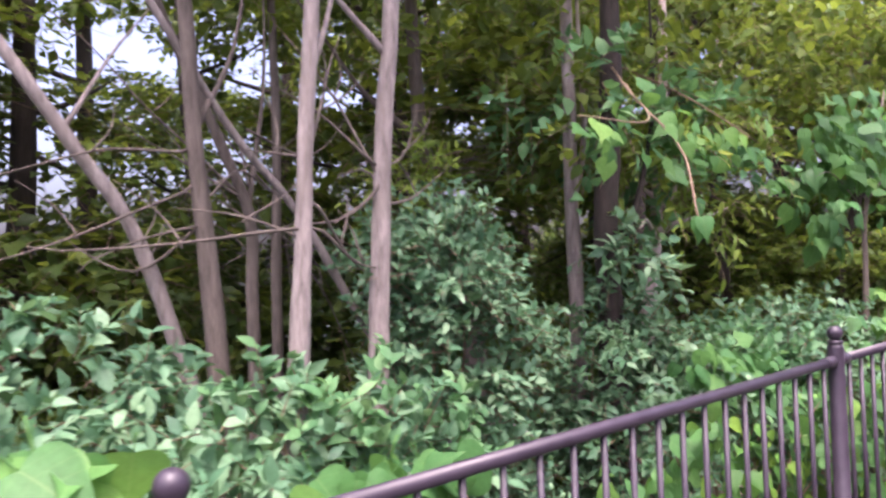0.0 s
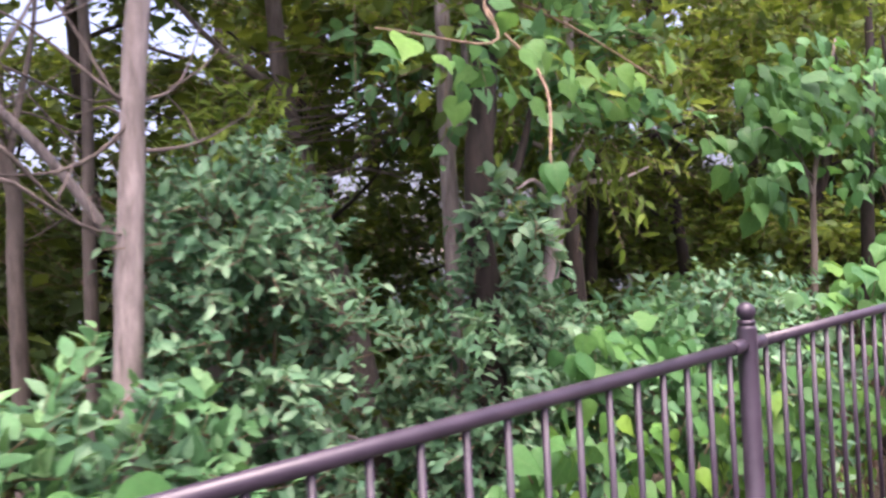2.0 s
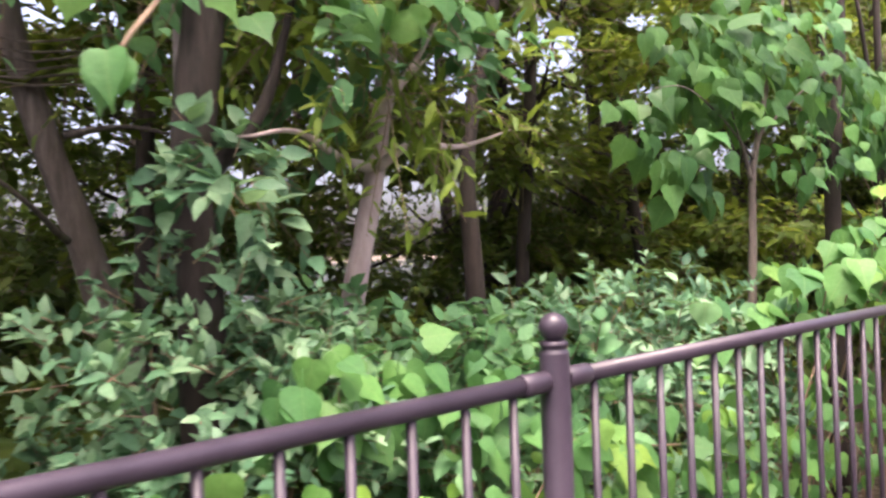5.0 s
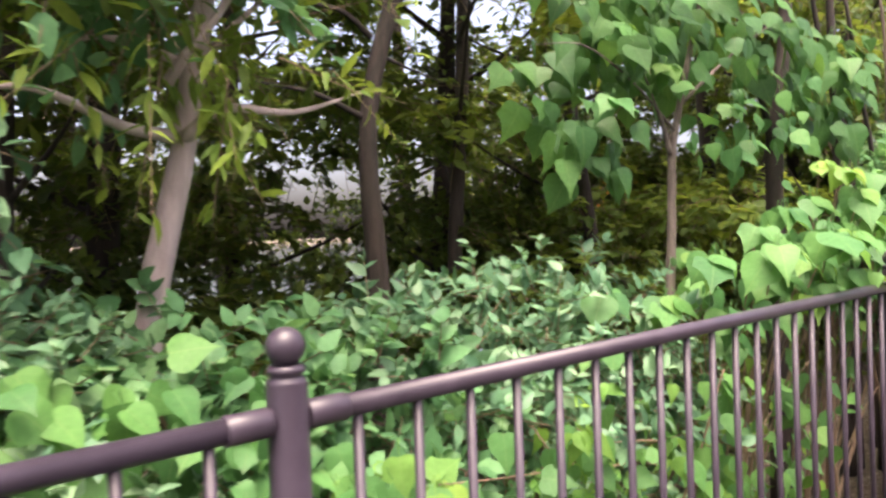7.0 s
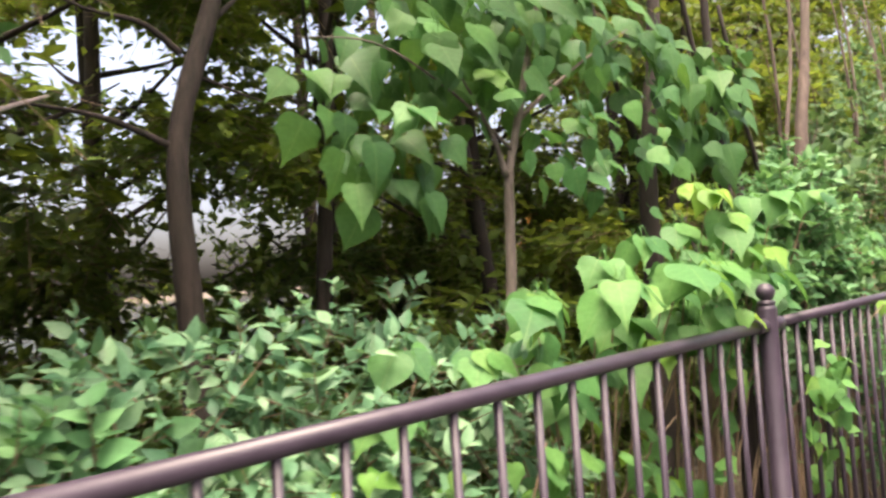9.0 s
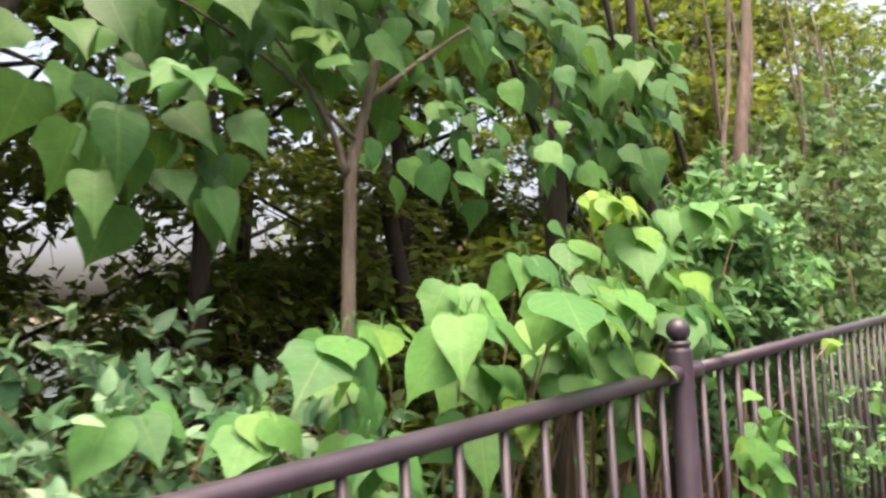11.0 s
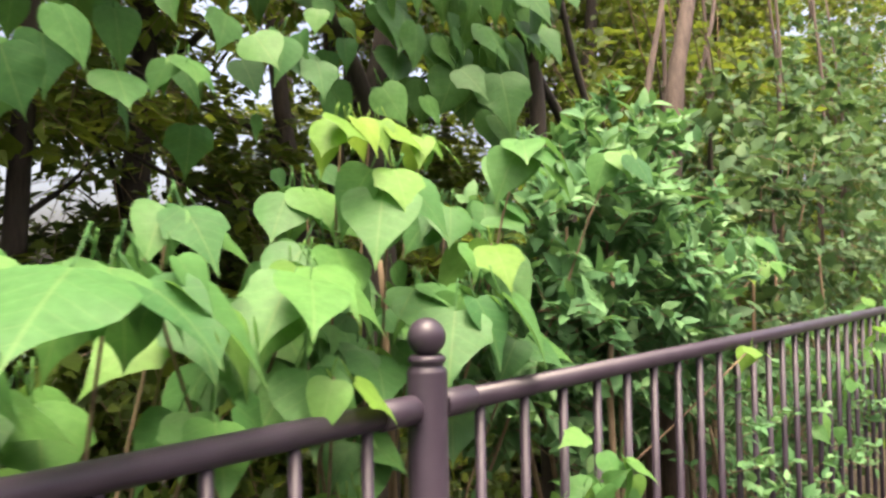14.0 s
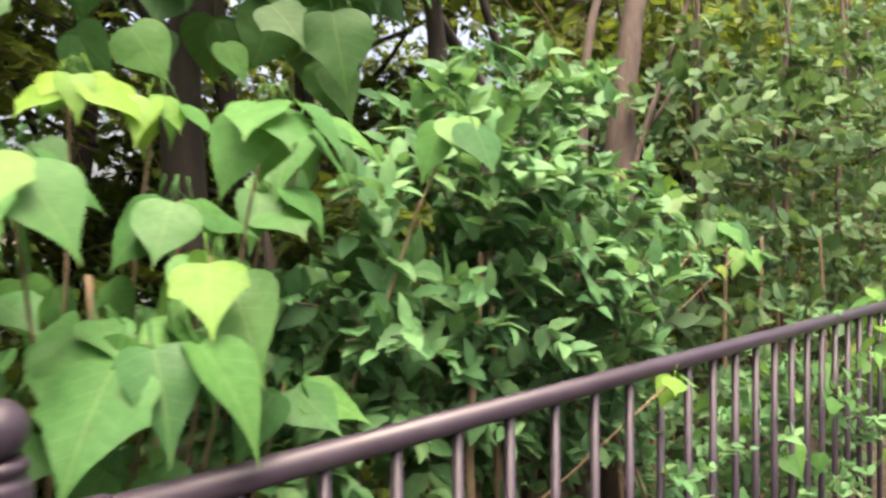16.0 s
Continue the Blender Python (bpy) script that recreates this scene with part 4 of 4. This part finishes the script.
    single_leaves(t, LIME, 2, moved([(1.99, 0.8, 1.58, 0.03, 0.01, 0.015)], o), 0.1, spread=0.12)
    crown(t, OVATE, BLUE, 20, 8, moved([(2.38, 1.3, 1.5, 0.14, 0.08, 0.1)], o), 0.14, 0.075, -0.2, floor=-9, label="blue-green drooping leaves")
    crown(t, LANCE, YELLOW, 60, 11, moved([(2.9, 1.5, 1.95, 0.5, 0.3, 0.2), (2.95, 1.35, 1.75, 0.35, 0.2, 0.12)], o), 0.26, 0.075, -0.1, floor=-9, label="yellow-green narrow leaves")
    crown(t, BROAD, SHRUB, 70, 10, moved([(2.5, 1.5, 2.15, 0.6, 0.35, 0.15), (2.85, 1.4, 1.95, 0.4, 0.3, 0.15)], o), 0.26, 0.075, -0.1, floor=-9)


vines()


# ---------- woodland beyond ----------
def woodland():
    spots = [(-2.4, 5.0, 0.08), (-1.1, 5.8, 0.08), (0.1, 5.6, 0.07), (-0.6, 4.2, 0.07), (0.9, 4.8, 0.09), (2.4, 5.3, 0.06), (3.6, 4.4, 0.1), (5.0, 5.6, 0.08), (6.4, 4.6, 0.1), (7.9, 4.2, 0.08), (9.2, 5.2, 0.12), (10.8, 4.4, 0.1), (12.6, 5.4, 0.1), (14.5, 4.4, 0.12), (17, 5.2, 0.12),
             (10.4, 2.7, 0.08), (12.2, 3.1, 0.08), (8.6, 2.9, 0.06), (13.5, 2.6, 0.1), (17.5, 2.9, 0.12), (22, 4.0, 0.15), (11.6, 3.7, 0.08), (15.4, 3.5, 0.1),
             (-1.8, 7.6, 0.1), (0.4, 7.2, 0.1), (2.2, 7.9, 0.12), (4.0, 7.3, 0.1), (6.0, 7.8, 0.12), (8.2, 7.2, 0.1), (10.4, 7.8, 0.12), (12.8, 7.4, 0.1), (15.5, 8.0, 0.12), (19.0, 7.6, 0.12), (24.0, 7.5, 0.15), (2.9, 3.4, 0.05), (5.4, 3.3, 0.05), (7.0, 3.4, 0.06)]
    for i, (x, y, r) in enumerate(spots):
        z = ground_height(x, y)
        lean = rng.normal(size=2) * 0.25
        top = (4.6 if y < 6 else 5.6) + rng.random() * 1.6
        pts = [(x, y, z + 1.2), (x + lean[0] * 0.5, y + lean[1] * 0.5, 2.2), (x + lean[0], y + lean[1], top)]
        limbs = []
        for k in range(6):
            a = rng.random() * 6.28
            h = 1.0 + 0.5 * k
            reach = 0.8 + rng.random() * 0.8
            p = (x + lean[0] * h / top, y + lean[1] * h / top, h)
            limbs.append(([p, (p[0] + reach * 0.5 * math.cos(a), p[1] + reach * 0.5 * math.sin(a), h + 0.25), (p[0] + reach * math.cos(a), p[1] + reach * math.sin(a), h + 0.6)], r * 0.35))
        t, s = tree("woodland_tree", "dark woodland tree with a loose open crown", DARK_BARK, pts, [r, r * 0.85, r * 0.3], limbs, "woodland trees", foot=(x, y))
        blobs = []
        for k in range(15):
            a, q = rng.random() * 6.28, rng.random() ** 0.5 * 1.3
            blobs.append((x + q * math.cos(a), y + 0.8 * q * math.sin(a), 0.15 + rng.random() ** 1.3 * (top + 0.2), 0.5 + 0.5 * rng.random(), 0.4 + 0.4 * rng.random(), 0.12 + 0.2 * rng.random()))
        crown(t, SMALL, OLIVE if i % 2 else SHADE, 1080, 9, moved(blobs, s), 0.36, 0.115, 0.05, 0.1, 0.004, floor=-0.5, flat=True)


woodland()


def bank_thicket():
    """Dense bushes along the water's edge."""
    for i in range(15):
        x = -3.2 + 1.6 * i + rng.normal() * 0.2
        y = 6.2 + 0.7 * math.sin(2.1 * i) + (1.0 if x > 12 else 0)
        h = 1.2 + 0.6 * rng.random()
        blobs = [(x + rng.normal() * 0.5, y + rng.normal() * 0.3, z, 0.8, 0.5, 0.5) for z in (-0.6, 0.1, 0.7, h)]
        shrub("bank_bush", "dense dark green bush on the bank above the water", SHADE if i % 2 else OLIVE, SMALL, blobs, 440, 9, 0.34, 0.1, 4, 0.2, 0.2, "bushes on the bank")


bank_thicket()


# ---------- dead wood ----------
def dead_wood():
    b = Vector((1.12, 1.32, ground_height(1.12, 1.32)))
    t = thing("fallen_branch", "bare pale bent branch caught in low shrubs", "branch", at=b)
    pts = [(1.12, 1.32, b.z), (1.22, 1.33, 0.6), (1.43, 1.35, 0.93), (1.53, 1.35, 0.96), (1.64, 1.35, 0.95), (1.85, 1.4, 0.86)]
    child("stick", mesh_from("stick", *tube([Vector(p) - b for p in pts], [0.011, 0.011, 0.01, 0.009, 0.008, 0.005], 7, 0.15, 0.006), PALE_BARK), t)
    b = Vector((2.2, 2.28, 1.9))
    t = thing("dead_branch", "bundle of bare brown twigs against a leaning trunk", "branch", at=b)
    for i in range(6):
        z = 1.86 + 0.03 * i
        x0, x1 = 1.75 + 0.12 * rng.random(), 2.6 + 0.3 * rng.random()
        p = [(x0, 2.26 - 0.02 * i, z + 0.05 * rng.normal()), (2.2, 2.27, z), (x1, 2.2 - 0.02 * i, z + 0.05 * rng.normal())]
        child("stick", mesh_from("stick", *tube([Vector(q) - b for q in p], [0.002, 0.0045, 0.0015], 5, 0.1, 0.06), GREY_BARK), t)
    for x, y, z in ((0.84, 1.77, 1.75), (1.11, 2.0, 1.67), (1.24, 1.4, 1.7), (0.93, 1.32, 1.7), (1.43, 2.4, 1.75)):
        b = Vector((x, y, z))
        t = thing("dead_branch", "spray of thin bare grey-brown twigs on a slim trunk", "branch", "bare twigs", at=b)
        for i in range(6):
            a, reach = rng.random() * 6.28, 0.3 + 0.4 * rng.random()
            rise = 0.5 * rng.normal()
            o = Vector((0, 0, 0.12 * rng.normal()))
            e = o + Vector((reach * math.cos(a), 0.3 * reach * abs(math.sin(a)), reach * rise))
            m = o.lerp(e, 0.5) + Vector((0, 0, 0.06 * rng.normal()))
            child("twig", mesh_from("twig", *tube([o, m, e], [0.0055, 0.004, 0.0015], 5, 0.1, 0.03), GREY_BARK), t)
            k = m + Vector((0.15 * rng.normal(), 0.05, 0.16))
            child("twig", mesh_from("twig", *tube([m, m.lerp(k, 0.5) + Vector((0.02, 0, 0)), k], [0.0035, 0.0025, 0.001], 5, 0.1, 0.02), GREY_BARK), t)
    for i, (x, y) in enumerate(((5.9, 0.86), (6.02, 0.9), (6.5, 0.95), (6.62, 0.92), (7.2, 1.0), (5.35, 1.0), (7.6, 1.05), (8.1, 1.0))):
        b = Vector((x, y, ground_height(x, y)))
        t = thing("bare_stem", "thin bare brown stem standing behind the fence", "stem", "bare stems", at=b)
        p = [(0, 0, 0), (0.02 * (-1) ** i, 0.01, 0.5), (-0.02, 0.0, 0.95), (0.03 * (-1) ** i, 0.02, 1.3)]
        child("stick", mesh_from("stick", *tube(p, [0.011, 0.009, 0.008, 0.005], 7, 0.15, 0.006), TWIG), t)


dead_wood()


def thicket_stems():
    for i in range(9):
        x, y = 6.95 + 0.48 * i + 0.1 * rng.normal(), 1.25 + 0.3 * rng.random()
        lean = rng.normal() * 0.25
        tree("thicket_stem", "thin brown stem rising through tangled vines", RED_BARK, [(x, y, 0.9), (x + lean * 0.4, y, 1.6), (x + lean, y, 2.4), (x + lean * 1.5, y + 0.1, 3.3)], [0.014, 0.012, 0.01, 0.005],
             [([(x + lean * 0.5, y, 1.7), (x + lean - 0.25, y - 0.1, 2.0), (x + lean - 0.5, y - 0.1, 2.5)], 0.007)], "thicket stems", 6)


thicket_stems()
